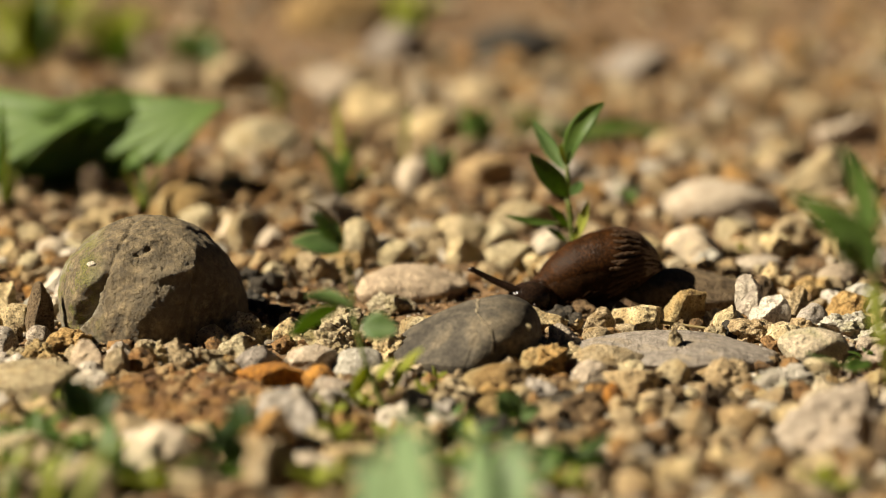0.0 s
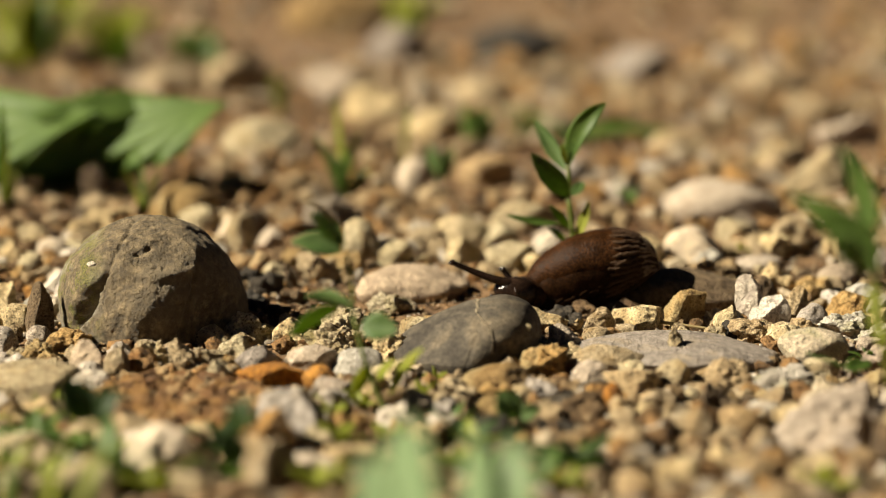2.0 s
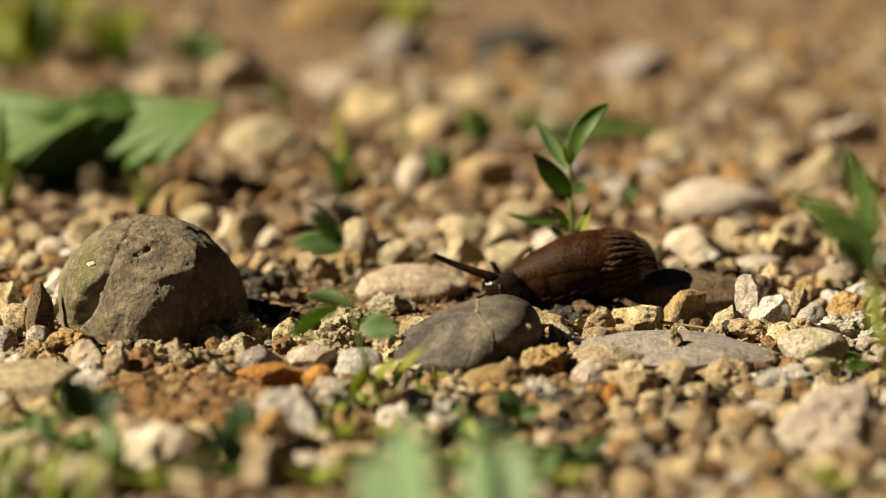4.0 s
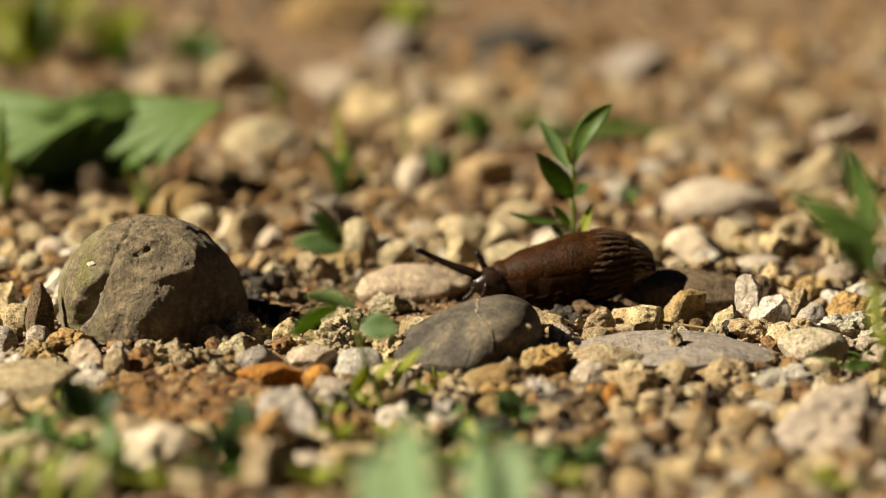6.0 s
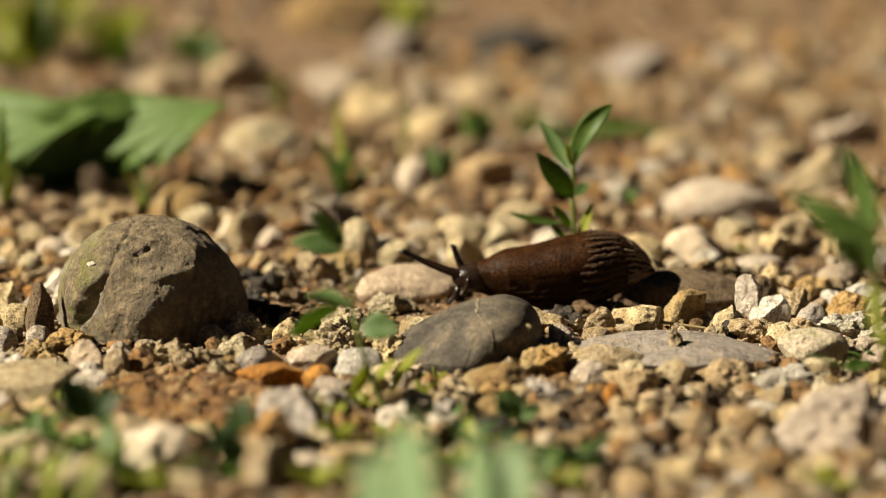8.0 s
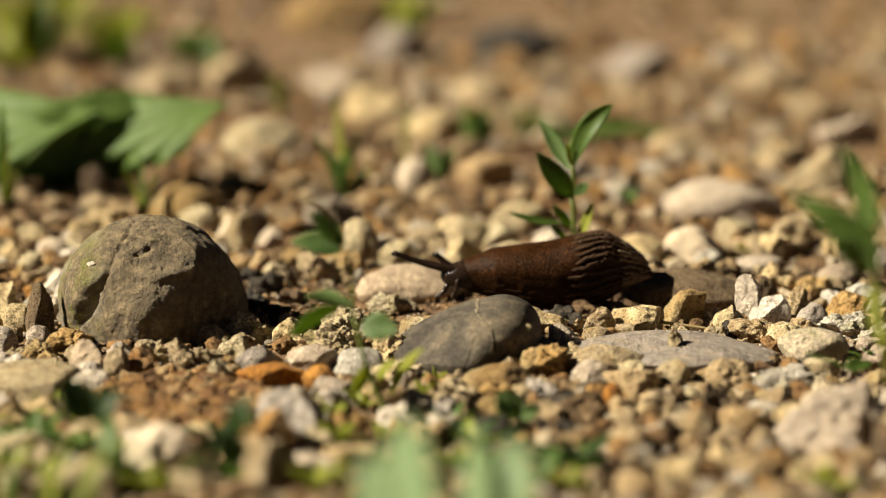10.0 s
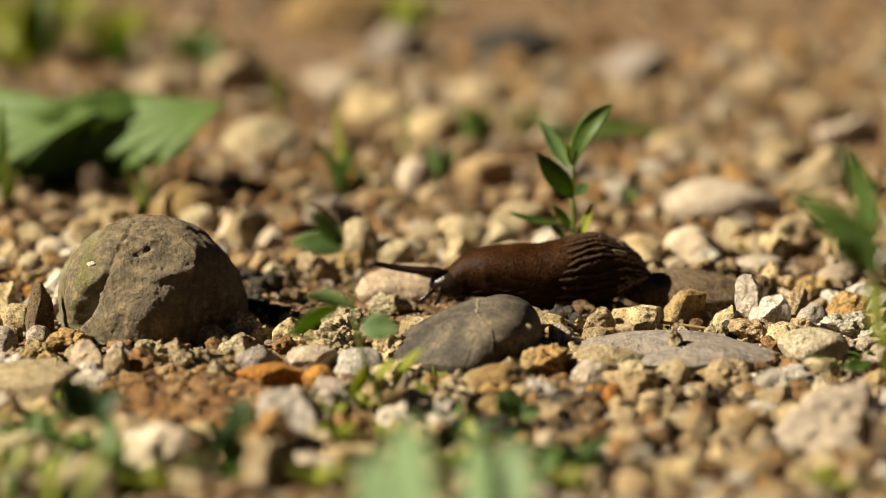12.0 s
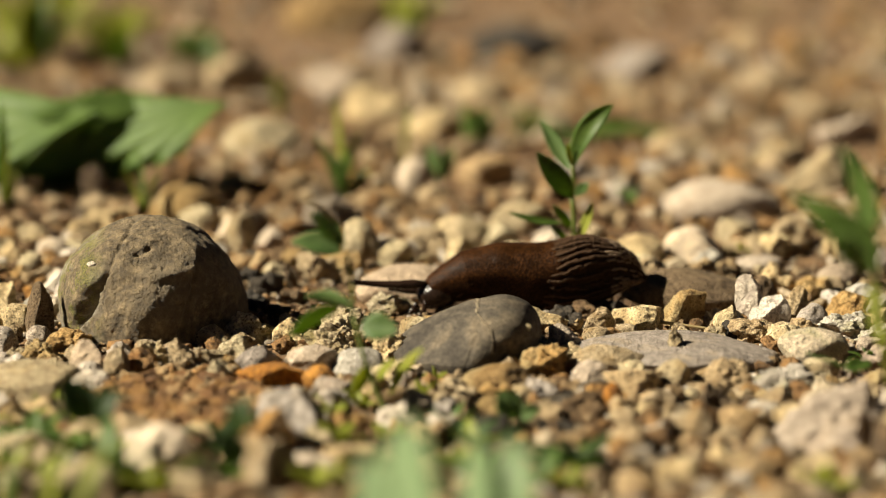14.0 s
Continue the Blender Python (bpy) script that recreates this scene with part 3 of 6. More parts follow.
stone(0.0762, -0.0322, 0.0044, 0.004, 0.0045, "block", "cream")
stone(0.1197, -0.0156, 0.0102, 0.0082, 0.008, "pebble", "grey")
stone(0.1288, -0.0263, 0.0201, 0.0141, 0.0073, "crumb", "pale")
stone(0.1163, -0.0058, 0.0071, 0.0056, 0.0113, "block", "tan")
stone(0.1365, -0.0397, 0.0139, 0.0111, 0.0073, "crumb", "pale")
stone(0.1058, 0.007, 0.0113, 0.009, 0.0125, "block", "brown")
stone(-0.089, -0.0616, 0.0104, 0.0084, 0.0077, "crumb", "cream")
stone(-0.0967, -0.0792, 0.0091, 0.0073, 0.0096, "block", "tan")
stone(-0.1067, -0.0774, 0.011, 0.0087, 0.0111, "block", "pink")
stone(-0.1177, -0.0462, 0.0157, 0.0125, 0.0058, "crumb", "ochre")
stone(-0.073, -0.0364, 0.012, 0.0084, 0.006, "block", "cream", -15)
stone(-0.0761, -0.0694, 0.0157, 0.0125, 0.0092, "crumb", "tan")
stone(-0.0602, -0.03, 0.0197, 0.0138, 0.0087, "crumb", "olive")
stone(-0.065, -0.0534, 0.0102, 0.0082, 0.0075, "block", "cream")
stone(-0.0565, -0.0688, 0.0153, 0.0108, 0.0078, "block", "grey", 10)
stone(-0.0501, -0.0888, 0.0232, 0.0139, 0.0068, "block", "orange", label="rusty orange angular stone in the gravel")
stone(-0.0653, -0.0889, 0.0108, 0.0086, 0.0082, "block", "cream")
stone(-0.0398, -0.0697, 0.0168, 0.0118, 0.0081, "block", "pink", -20)
stone(-0.0328, -0.0485, 0.0199, 0.014, 0.0093, "crumb", "olive")
stone(-0.0472, -0.0368, 0.0139, 0.0112, 0.0077, "block", "cream", 20)
stone(-0.0328, -0.0166, 0.0171, 0.0137, 0.0068, "crumb", "cream")
stone(-0.0259, -0.073, 0.0167, 0.0133, 0.0078, "pebble", "pale")
stone(-0.0164, -0.0555, 0.0124, 0.01, 0.0088, "crumb", "cream")
stone(-0.0092, -0.0324, 0.0092, 0.0074, 0.0078, "block", "cream")
stone(-0.0022, -0.0205, 0.0094, 0.0075, 0.005, "block", "ochre")
stone(-0.0325, -0.1065, 0.0149, 0.0104, 0.0074, "block", "pink")
stone(-0.041, -0.1421, 0.0215, 0.0172, 0.0121, "block", "grey")
stone(-0.1214, -0.0949, 0.0327, 0.0261, 0.0089, "slab", "cream", label="broad cream flat stone in the gravel", level=6)
stone(-0.1462, 0.006, 0.0083, 0.0066, 0.0105, "block", "cream")
stone(-0.1365, -0.018, 0.0127, 0.0101, 0.0085, "block", "cream")
stone(-0.1287, -0.0283, 0.0093, 0.0065, 0.0184, "block", "brown")
stone(-0.1372, -0.0437, 0.008, 0.008, 0.0073, "pebble", "grey")
stone(-0.1282, -0.0357, 0.008, 0.0064, 0.0058, "block", "grey")
stone(-0.1236, -0.0565, 0.0136, 0.0109, 0.0055, "crumb", "ochre")
stone(0.0712, -0.061, 0.0047, 0.004, 0.0047, "crumb", "cream", lift=0.0068, label="small cream stone lying on the flat grey slab")
stone(-0.0701, -0.124, 0.0073, 0.0062, 0.0057, "crumb", "tan", level=4)
stone(-0.0887, -0.1065, 0.0082, 0.0069, 0.0047, "crumb", "clod", level=4)
stone(-0.0862, -0.1079, 0.0048, 0.0041, 0.0047, "crumb", "tan", level=4)
stone(-0.0805, -0.124, 0.0054, 0.0046, 0.0033, "crumb", "ochre", level=4)
stone(-0.0824, -0.1286, 0.0041, 0.0035, 0.0049, "crumb", "clod", level=4)
stone(-0.0818, -0.1399, 0.0034, 0.0029, 0.0054, "crumb", "clod", level=4)
stone(-0.0656, -0.0957, 0.0084, 0.0071, 0.0044, "crumb", "clod", level=4)
stone(-0.0805, -0.1393, 0.0043, 0.0037, 0.0059, "crumb", "ochre", level=4)
stone(-0.0816, -0.1014, 0.0044, 0.0038, 0.0034, "crumb", "clod", level=4)
stone(-0.0776, -0.1291, 0.0062, 0.0053, 0.0046, "crumb", "clod", level=4)
stone(-0.0884, -0.1008, 0.0051, 0.0043, 0.0052, "crumb", "clod", level=4)
stone(-0.0741, -0.1229, 0.0038, 0.0032, 0.0061, "crumb", "clod", level=4)
stone(-0.063, -0.1008, 0.0056, 0.0048, 0.0047, "crumb", "ochre", level=4)
stone(-0.0782, -0.1151, 0.0036, 0.003, 0.0031, "crumb", "clod", level=4)
stone(-0.0686, -0.1386, 0.004, 0.0034, 0.0036, "crumb", "ochre", level=4)
stone(-0.0804, -0.1004, 0.0062, 0.0053, 0.0054, "crumb", "clod", level=4)
stone(-0.0707, -0.1272, 0.0052, 0.0044, 0.0037, "crumb", "ochre", level=4)
stone(-0.0645, -0.0845, 0.006, 0.0052, 0.0056, "crumb", "clod", level=4)
stone(-0.0766, -0.1359, 0.006, 0.0051, 0.0037, "crumb", "clod", level=4)
stone(-0.0784, -0.1278, 0.0064, 0.0055, 0.005, "crumb", "clod", level=4)
stone(-0.0625, -0.0894, 0.0044, 0.0037, 0.0072, "crumb", "tan", level=4)
stone(-0.0655, -0.08, 0.0083, 0.0071, 0.0044, "crumb", "clod", level=4)
stone(-0.0767, -0.1053, 0.0039, 0.0033, 0.0061, "crumb", "clod", level=4)
stone(-0.0673, -0.0997, 0.0046, 0.0039, 0.0062, "crumb", "tan", level=4)
stone(-0.0615, -0.117, 0.0073, 0.0062, 0.0029, "crumb", "ochre", level=4)
stone(-0.0815, -0.0823, 0.0065, 0.0055, 0.0037, "crumb", "tan", level=4)
stone(-0.0623, -0.1394, 0.0055, 0.0047, 0.0042, "crumb", "clod", level=4)
stone(-0.0769, -0.0967, 0.0056, 0.0048, 0.0033, "crumb", "ochre", level=4)
stone(-0.0656, -0.1119, 0.0044, 0.0038, 0.006, "crumb", "clod", level=4)
stone(-0.0842, -0.1088, 0.0061, 0.0052, 0.0046, "crumb", "tan", level=4)
stone(-0.077, -0.1268, 0.0071, 0.0061, 0.0048, "crumb", "clod", level=4)
stone(-0.0684, -0.1006, 0.0071, 0.006, 0.0036, "crumb", "ochre", level=4)
stone(-0.0783, -0.1392, 0.0067, 0.0057, 0.0056, "crumb", "clod", level=4)
stone(-0.0702, -0.1152, 0.0036, 0.0031, 0.0048, "crumb", "clod", level=4)
stone(-0.071, -0.1798, 0.0275, 0.022, 0.0124, "crumb", "white", 10, level=4)
stone(0.1066, -0.1514, 0.0345, 0.0259, 0.0165, "crumb", "pink", level=4)
stone(0.0393, -0.1629, 0.0133, 0.0053, 0.0021, "slab", "white", label="thin whitish flat chip of stone", level=4)
stone(0.0679, -0.1469, 0.0114, 0.0091, 0.0089, "block", "tan", level=4)
stone(0.0289, -0.1023, 0.0108, 0.0086, 0.0057, "crumb", "grey", level=4)
stone(0.0489, -0.1097, 0.0065, 0.0058, 0.0067, "pebble", "orange", level=4)
stone(0.0556, -0.0961, 0.0181, 0.0144, 0.0077, "block", "tan", level=4)
stone(0.0679, -0.0883, 0.013, 0.0104, 0.0083, "block", "cream", level=4)
stone(0.083, -0.0884, 0.0167, 0.0134, 0.008, "crumb", "tan", level=4)
stone(0.1016, -0.0863, 0.02, 0.014, 0.0062, "crumb", "pale", level=4)
stone(0.0822, -0.1371, 0.0116, 0.0092, 0.0066, "block", "tan", level=4)
stone(-0.043, -0.2018, 0.0169, 0.0135, 0.0117, "block", "tan", level=4)
stone(-0.1163, -0.1371, 0.017, 0.0136, 0.0081, "crumb", "ochre", level=4)
stone(-0.0933, -0.1562, 0.0181, 0.0145, 0.0081, "crumb", "olive", level=4)
stone(-0.0152, -0.1134, 0.0113, 0.009, 0.0062, "block", "tan", level=4)
stone(-0.0255, -0.1405, 0.0108, 0.0087, 0.0064, "crumb", "ochre", level=4)
stone(0.0595, -0.1949, 0.0106, 0.0085, 0.0061, "block", "cream", level=4)
stone(0.0797, -0.1943, 0.0145, 0.0116, 0.0067, "crumb", "tan", level=4)
stone(-0.1033, -0.2139, 0.0124, 0.0099, 0.0084, "block", "cream", level=4)
stone(-0.0604, -0.1327, 0.0072, 0.0058, 0.0058, "block", "cream", level=4)
stone(0.0914, 0.0894, 0.021, 0.0168, 0.0122, "pebble", "white", level=4)
stone(0.1115, 0.1782, 0.0481, 0.0337, 0.0135, "pebble", "pink", label="flat pale stone with a grey flank", level=4)
stone(0.1389, 0.049, 0.0161, 0.0129, 0.0079, "pebble", "grey", level=4)
stone(0.1268, 0.0274, 0.0135, 0.0108, 0.0067, "crumb", "ochre", level=4)
stone(0.0713, 0.0847, 0.0184, 0.0147, 0.0103, "pebble", "cream", level=4)
stone(0.032, 0.144, 0.0261, 0.0209, 0.0114, "block", "cream", level=4)
stone(-0.0296, 0.0836, 0.0151, 0.0121, 0.0164, "block", "cream", level=4)
stone(-0.0448, 0.0572, 0.0139, 0.0111, 0.0103, "crumb", "tan", level=4)
stone(-0.0371, 0.0658, 0.018, 0.0144, 0.008, "block", "ochre", level=4)
stone(-0.1432, 0.0924, 0.0128, 0.0103, 0.0074, "pebble", "white", level=4)
stone(-0.1479, 0.0706, 0.0101, 0.0081, 0.0066, "pebble", "cream", level=4)
stone(-0.0751, 0.1123, 0.0127, 0.0101, 0.0133, "pebble", "cream", level=4)
stone(-0.1294, 0.1455, 0.0175, 0.014, 0.0085, "block", "cream", level=4)
stone(-0.1452, 0.2114, 0.0131, 0.0105, 0.0143, "pebble", "brown", level=4)
stone(-0.0117, 0.2299, 0.0157, 0.0125, 0.0134, "pebble", "white", level=4)
stone(-0.0841, 0.3222, 0.0385, 0.027, 0.0154, "slab", "cream", level=4)
stone(-0.1021, 0.1681, 0.029, 0.0203, 0.0141, "pebble", "ochre", level=4)
stone(-0.0542, 0.4789, 0.0437, 0.0349, 0.0171, "block", "grey", level=4)
stone(0.0193, 0.4711, 0.0319, 0.0256, 0.0129, "block", "tan", level=4)
stone(-0.0660, 0.7900, 0.0744, 0.0521, 0.0292, "pebble", "ochre", label="large ochre stone lying on the gravel", level=4)
stone(0.1575, 0.2197, 0.0304, 0.0243, 0.0208, "block", "cream", level=4)
stone(0.1047, 0.5754, 0.0469, 0.0375, 0.0166, "block", "grey", level=4)
stone(-0.0064, 0.3611, 0.0292, 0.0234, 0.0144, "pebble", "cream", level=4)
stone(0.0546, 0.2423, 0.0216, 0.0173, 0.0107, "pebble", "grey", level=4)
stone(0.0184, 0.2439, 0.0264, 0.0211, 0.0129, "block", "tan", level=4)
stone(0.0077, 0.1159, 0.0232, 0.0186, 0.0112, "pebble", "olive", level=4)
stone(0.1735, 0.5079, 0.0358, 0.0286, 0.0132, "block", "tan", level=4)
stone(-0.1572, 0.3451, 0.0289, 0.0231, 0.0142, "pebble", "tan", level=4)
stone(-0.1096, 0.5079, 0.0358, 0.0286, 0.0222, "block", "tan", level=4)
stone(0.0074, 0.0833, 0.0143, 0.0115, 0.0093, "block", "cream", level=4)
stone(0.0404, 0.652, 0.0657, 0.0525, 0.0188, "pebble", "dark", level=4)
stone(-0.0281, 0.6545, 0.0364, 0.0291, 0.0183, "pebble", "grey", level=4)
stone(0.0544, 0.113, 0.0148, 0.0118, 0.0097, "block", "tan", level=4)
stone(-0.1561, 0.0826, 0.0123, 0.0098, 0.0082, "block", "cream", level=4)
stone(-0.1335, 0.0762, 0.0102, 0.0081, 0.0067, "block", "white", level=4)
stone(-0.1543, 0.1161, 0.0119, 0.0095, 0.0078, "crumb", "cream", level=4)
stone(-0.1367, 0.1268, 0.0129, 0.0103, 0.0078, "block", "cream", level=4)
stone(-0.0941, 0.1433, 0.0174, 0.0139, 0.0094, "block", "cream", level=4)
stone(-0.0813, 0.1219, 0.0107, 0.0085, 0.0101, "block", "white", level=4)
stone(-0.165, 0.1289, 0.0129, 0.0103, 0.0078, "block", "tan", level=4)
stone(-0.0645, 0.1059, 0.0118, 0.0094, 0.0085, "block", "pink", level=4)
stone(-0.0537, 0.0724, 0.0101, 0.0081, 0.0075, "crumb", "ochre", level=4)
stone(-0.0654, 0.072, 0.0089, 0.0071, 0.0076, "block", "tan", level=4)
stone(-0.0576, 0.0547, 0.0119, 0.0095, 0.0063, "block", "cream", level=4)
stone(-0.0173, 0.0833, 0.0143, 0.0115, 0.0085, "block", "cream", level=4)
stone(-0.0051, 0.1137, 0.0169, 0.0135, 0.0073, "block", "tan", level=4)
stone(0.0204, 0.113, 0.0148, 0.0118, 0.0084, "block", "cream", level=4)
stone(0.1134, 0.0752, 0.0182, 0.0146, 0.0046, "slab", "pink", level=4)
stone(0.131, 0.1137, 0.0169, 0.0135, 0.0117, "block", "tan", level=4)
stone(0.1108, 0.1233, 0.015, 0.012, 0.0085, "block", "cream", level=4)
stone(0.0773, 0.0364, 0.0097, 0.0078, 0.0064, "block", "brown", level=4)
stone(-0.1628, 0.2423, 0.0216, 0.0173, 0.0107, "block", "tan", level=4)
stone(0.1495, 0.2842, 0.0249, 0.0199, 0.011, "block", "cream", level=4)
stone(0.1896, 0.346, 0.0315, 0.0252, 0.0141, "block", "pink", level=4)
stone(0.1086, 0.3295, 0.0285, 0.0228, 0.0076, "slab", "tan", level=4)
stone(-0.0352, 0.4298, 0.0309, 0.0247, 0.0153, "block", "cream", level=4)
stone(-0.1458, 0.5079, 0.0358, 0.0286, 0.0192, "block", "tan", level=4)
stone(-0.1096, -0.1301, 0.0188, 0.015, 0.008, "crumb", "cream", level=4)
stone(-0.0928, -0.1252, 0.0142, 0.0114, 0.0068, "block", "cream", level=4)
stone(-0.1108, -0.1783, 0.0189, 0.0151, 0.0089, "block", "cream", level=4)
stone(-0.0883, -0.2121, 0.0179, 0.0144, 0.0084, "crumb", "cream", level=4)
stone(-0.0237, -0.1882, 0.0172, 0.0138, 0.0089, "block", "cream", level=4)
stone(-0.0521, -0.1771, 0.0132, 0.0105, 0.008, "crumb", "tan", level=4)
stone(0.05, -0.1502, 0.0114, 0.0091, 0.0061, "block", "tan", level=4)
stone(0.0963, -0.1366, 0.0126, 0.0101, 0.0076, "crumb", "cream", level=4)
stone(0.0739, -0.1824, 0.0108, 0.0086, 0.0062, "block", "cream", level=4)
stone(0.0486, -0.2061, 0.0123, 0.0099, 0.0058, "crumb", "tan", level=4)
stone(0.1048, -0.2066, 0.0114, 0.0091, 0.0069, "block", "tan", level=4)
stone(-0.0036, -0.1582, 0.012, 0.0096, 0.0067, "crumb", "tan", level=4)
stone(0.0394, -0.1193, 0.0127, 0.0102, 0.007, "crumb", "brown", level=4)
stone(0.0148, -0.1452, 0.0123, 0.0098, 0.0068, "crumb", "dark", level=4)
stone(0.0769, -0.114, 0.0096, 0.0077, 0.0074, "crumb", "brown", level=4)
stone(-0.1042, -0.1824, 0.0159, 0.0127, 0.0067, "crumb", "cream", level=4)
stone(-0.0809, -0.1582, 0.012, 0.0096, 0.0058, "crumb", "white", level=4)
stone(-0.0648, -0.1522, 0.0106, 0.0085, 0.0053, "crumb", "cream", level=4)
stone(-0.034, -0.1577, 0.0136, 0.0108, 0.0066, "crumb", "cream", level=4)
stone(-0.0132, -0.1327, 0.0109, 0.0088, 0.0061, "crumb", "white", level=4)
stone(-0.032, -0.1954, 0.0142, 0.0114, 0.0067, "crumb", "white", level=4)
stone(-0.062, -0.21, 0.0153, 0.0122, 0.0073, "crumb", "cream", level=4)
stone(-0.0872, -0.1897, 0.0129, 0.0103, 0.0063, "crumb", "white", level=4)
stone(0.0057, -0.1322, 0.0125, 0.01, 0.006, "crumb", "cream", level=4)
stone(0.0259, -0.1771, 0.009, 0.0071, 0.0044, "crumb", "cream", level=4)
stone(0.0949, -0.1882, 0.0117, 0.0094, 0.0056, "crumb", "cream", level=4)
stone(-0.0034, -0.2011, 0.0155, 0.0124, 0.0074, "crumb", "cream", level=4)
# dark clods beside the boulder; their colour also deepens the hollow's shade
stone(-0.0614, 0.0377, 0.0136, 0.0109, 0.006, "crumb", "dark", label="dark earthy clod whose colour deepens the shade of a hollow between stones", level=4)
stone(-0.0556, 0.0547, 0.0119, 0.0095, 0.0055, "crumb", "brown", label="dark earthy clod whose colour deepens the shade of a hollow between stones", level=4)
stone(-0.0631, 0.0135, 0.0114, 0.0091, 0.0056, "crumb", "dark", label="dark earthy clod whose colour deepens the shade of a hollow between stones", level=4)
stone(-0.0506, 0.0198, 0.0107, 0.0085, 0.0049, "crumb", "brown", label="dark earthy clod whose colour deepens the shade of a hollow between stones", level=4)
stone(-0.0682, 0.0545, 0.0111, 0.0089, 0.0052, "crumb", "dark", label="dark earthy clod whose colour deepens the shade of a hollow between stones", level=4)
stone(-0.0601, 0.0778, 0.0122, 0.0098, 0.0061, "crumb", "brown", label="dark earthy clod whose colour deepens the shade of a hollow between stones", level=4)
stone(-0.0686, 0.0819, 0.0102, 0.0082, 0.005, "crumb", "dark", label="dark earthy clod whose colour deepens the shade of a hollow between stones", level=4)
stone(-0.0552, 0.0031, 0.0094, 0.0075, 0.0042, "crumb", "dark", label="dark earthy clod whose colour deepens the shade of a hollow between stones", level=4)
# under the slug: clods coloured dark in place of its shade
stone(0.0395, -0.0107, 0.0115, 0.0092, 0.0057, "crumb", "dark", label="dark earthy clod whose colour deepens the shade of a hollow between stones", level=4)
stone(0.0478, -0.001, 0.0125, 0.01, 0.0053, "crumb", "brown", label="dark earthy clod whose colour deepens the shade of a hollow between stones", level=4)
stone(0.0577, 0.0063, 0.0094, 0.0075, 0.0046, "crumb", "dark", label="dark earthy clod whose colour deepens the shade of a hollow between stones", level=4)

# hollows nearer the camera: shade put in as dark-coloured clods
stone(0.0349, -0.114, 0.017, 0.013, 0.0045, "crumb", "dark", label="dark earthy clod whose colour deepens the shade of a hollow between stones", level=4)
stone(0.045, -0.0975, 0.012, 0.01, 0.004, "crumb", "dark", label="dark earthy clod whose colour deepens the shade of a hollow between stones", level=4)
stone(0.0313, -0.1396, 0.0102, 0.0082, 0.0034, "crumb", "dark", label="dark earthy clod whose colour deepens the shade of a hollow between stones", level=4)
stone(0.0055, -0.15, 0.013, 0.011, 0.005, "crumb", "dark", label="dark earthy clod whose colour deepens the shade of a hollow between stones", level=4)
stone(0.0374, -0.1815, 0.0129, 0.0102, 0.0041, "crumb", "dark", label="dark earthy clod whose colour deepens the shade of a hollow between stones", level=4)
stone(0.02, -0.17, 0.015, 0.013, 0.006, "crumb", "brown", label="dark earthy clod whose colour deepens the shade of a hollow between stones", level=4)

stone(0.0570, 0.0680, 0.0170, 0.0136, 0.0110, "block", "cream", 20, level=4)
stone(0.0235, 0.0720, 0.0180, 0.0140, 0.0095, "block", "cream", -15, level=4)
stone(0.0390, 0.0880, 0.0160, 0.0125, 0.0115, "block", "white", 35, level=4)
stone(0.0665, 0.0570, 0.0120, 0.0100, 0.0090, "block", "tan", 5, level=4)
stone(0.0330, 0.0600, 0.0090, 0.0075, 0.0060, "block", "ochre", 50, level=4)

# ---- plants ----
def rosette(x, y, size, material, count, seed, label):
    """A low weed: leaves of uneven length fanning up and out from one root."""
    rng, ground = random.Random(seed), float(bank(y))
    thing = plant("weed_rosette", label, (x, y, ground), group="weeds")
    for i in range(count):
        a = 2 * math.pi * (i + rng.uniform(-0.3, 0.3)) / count
        up = rng.uniform(0.25, 1.0)
        n = size * rng.uniform(0.55, 1.0)
        tip = (x + math.cos(a) * n * (1.1 - 0.5 * up), y + math.sin(a) * n * (1.1 - 0.5 * up), n * up * 0.8 + 0.001 + ground)
        add_leaf(thing, (x, y, 0.0005 + ground), tip, n * rng.uniform(0.22, 0.4), rng.uniform(-35, 35), n * 0.08, material)


seedling = plant("knotweed_sprig", "upright green sprig with pointed oval leaves behind the slug", (0.043, 0.05, 0))
add_stem(seedling, bent((0.0460, 0.05, -0.0002), (0.0434, 0.05, 0.0304), 8, 0.0006, (1, 0, 0)), 0.0011, 0.0009, STEM)
add_stem(seedling, bent((0.0434, 0.05, 0.0304), (0.0428, 0.05, 0.0420), 6, 0.0004, (1, 0, 0)), 0.0009, 0.0007, STEM)
add_stem(seedling, bent((0.0428, 0.05, 0.0420), (0.0413, 0.05, 0.0495), 6, 0.0002, (1, 0, 0)), 0.0006, 0.0004, STEM)
curved_leaf(seedling, (0.0432, 0.05, 0.0412), (0.0442, 0.046, 0.0560), (0.0556, 0.048, 0.0642), 0.0072, (-0.5, -0.8, 0.35), LEAF, 0.52, 0.35, twist=25)
curved_leaf(seedling, (0.0420, 0.051, 0.0400), (0.0385, 0.056, 0.0455), (0.0312, 0.060, 0.0560), 0.0050, (-0.3, -0.7, 0.6), LEAF_BLUE, 0.5, 0.4)
curved_leaf(seedling, (0.0428, 0.05, 0.0308), (0.0390, 0.044, 0.0375), (0.0298, 0.043, 0.0472), 0.0074, (0.2, -0.95, 0.05), LEAF_SPOTTED, 0.5, 0.35, twist=-20)
add_stem(seedling, bent((0.0442, 0.05, 0.0186), (0.0394, 0.047, 0.0222), 5, 0.0003), 0.0004, 0.0003, STEM)
curved_leaf(seedling, (0.0398, 0.047, 0.0220), (0.0310, 0.044, 0.0218), (0.0216, 0.043, 0.0255), 0.0030, (-0.2, -0.6, 0.75), LEAF, 0.45, 0.3)
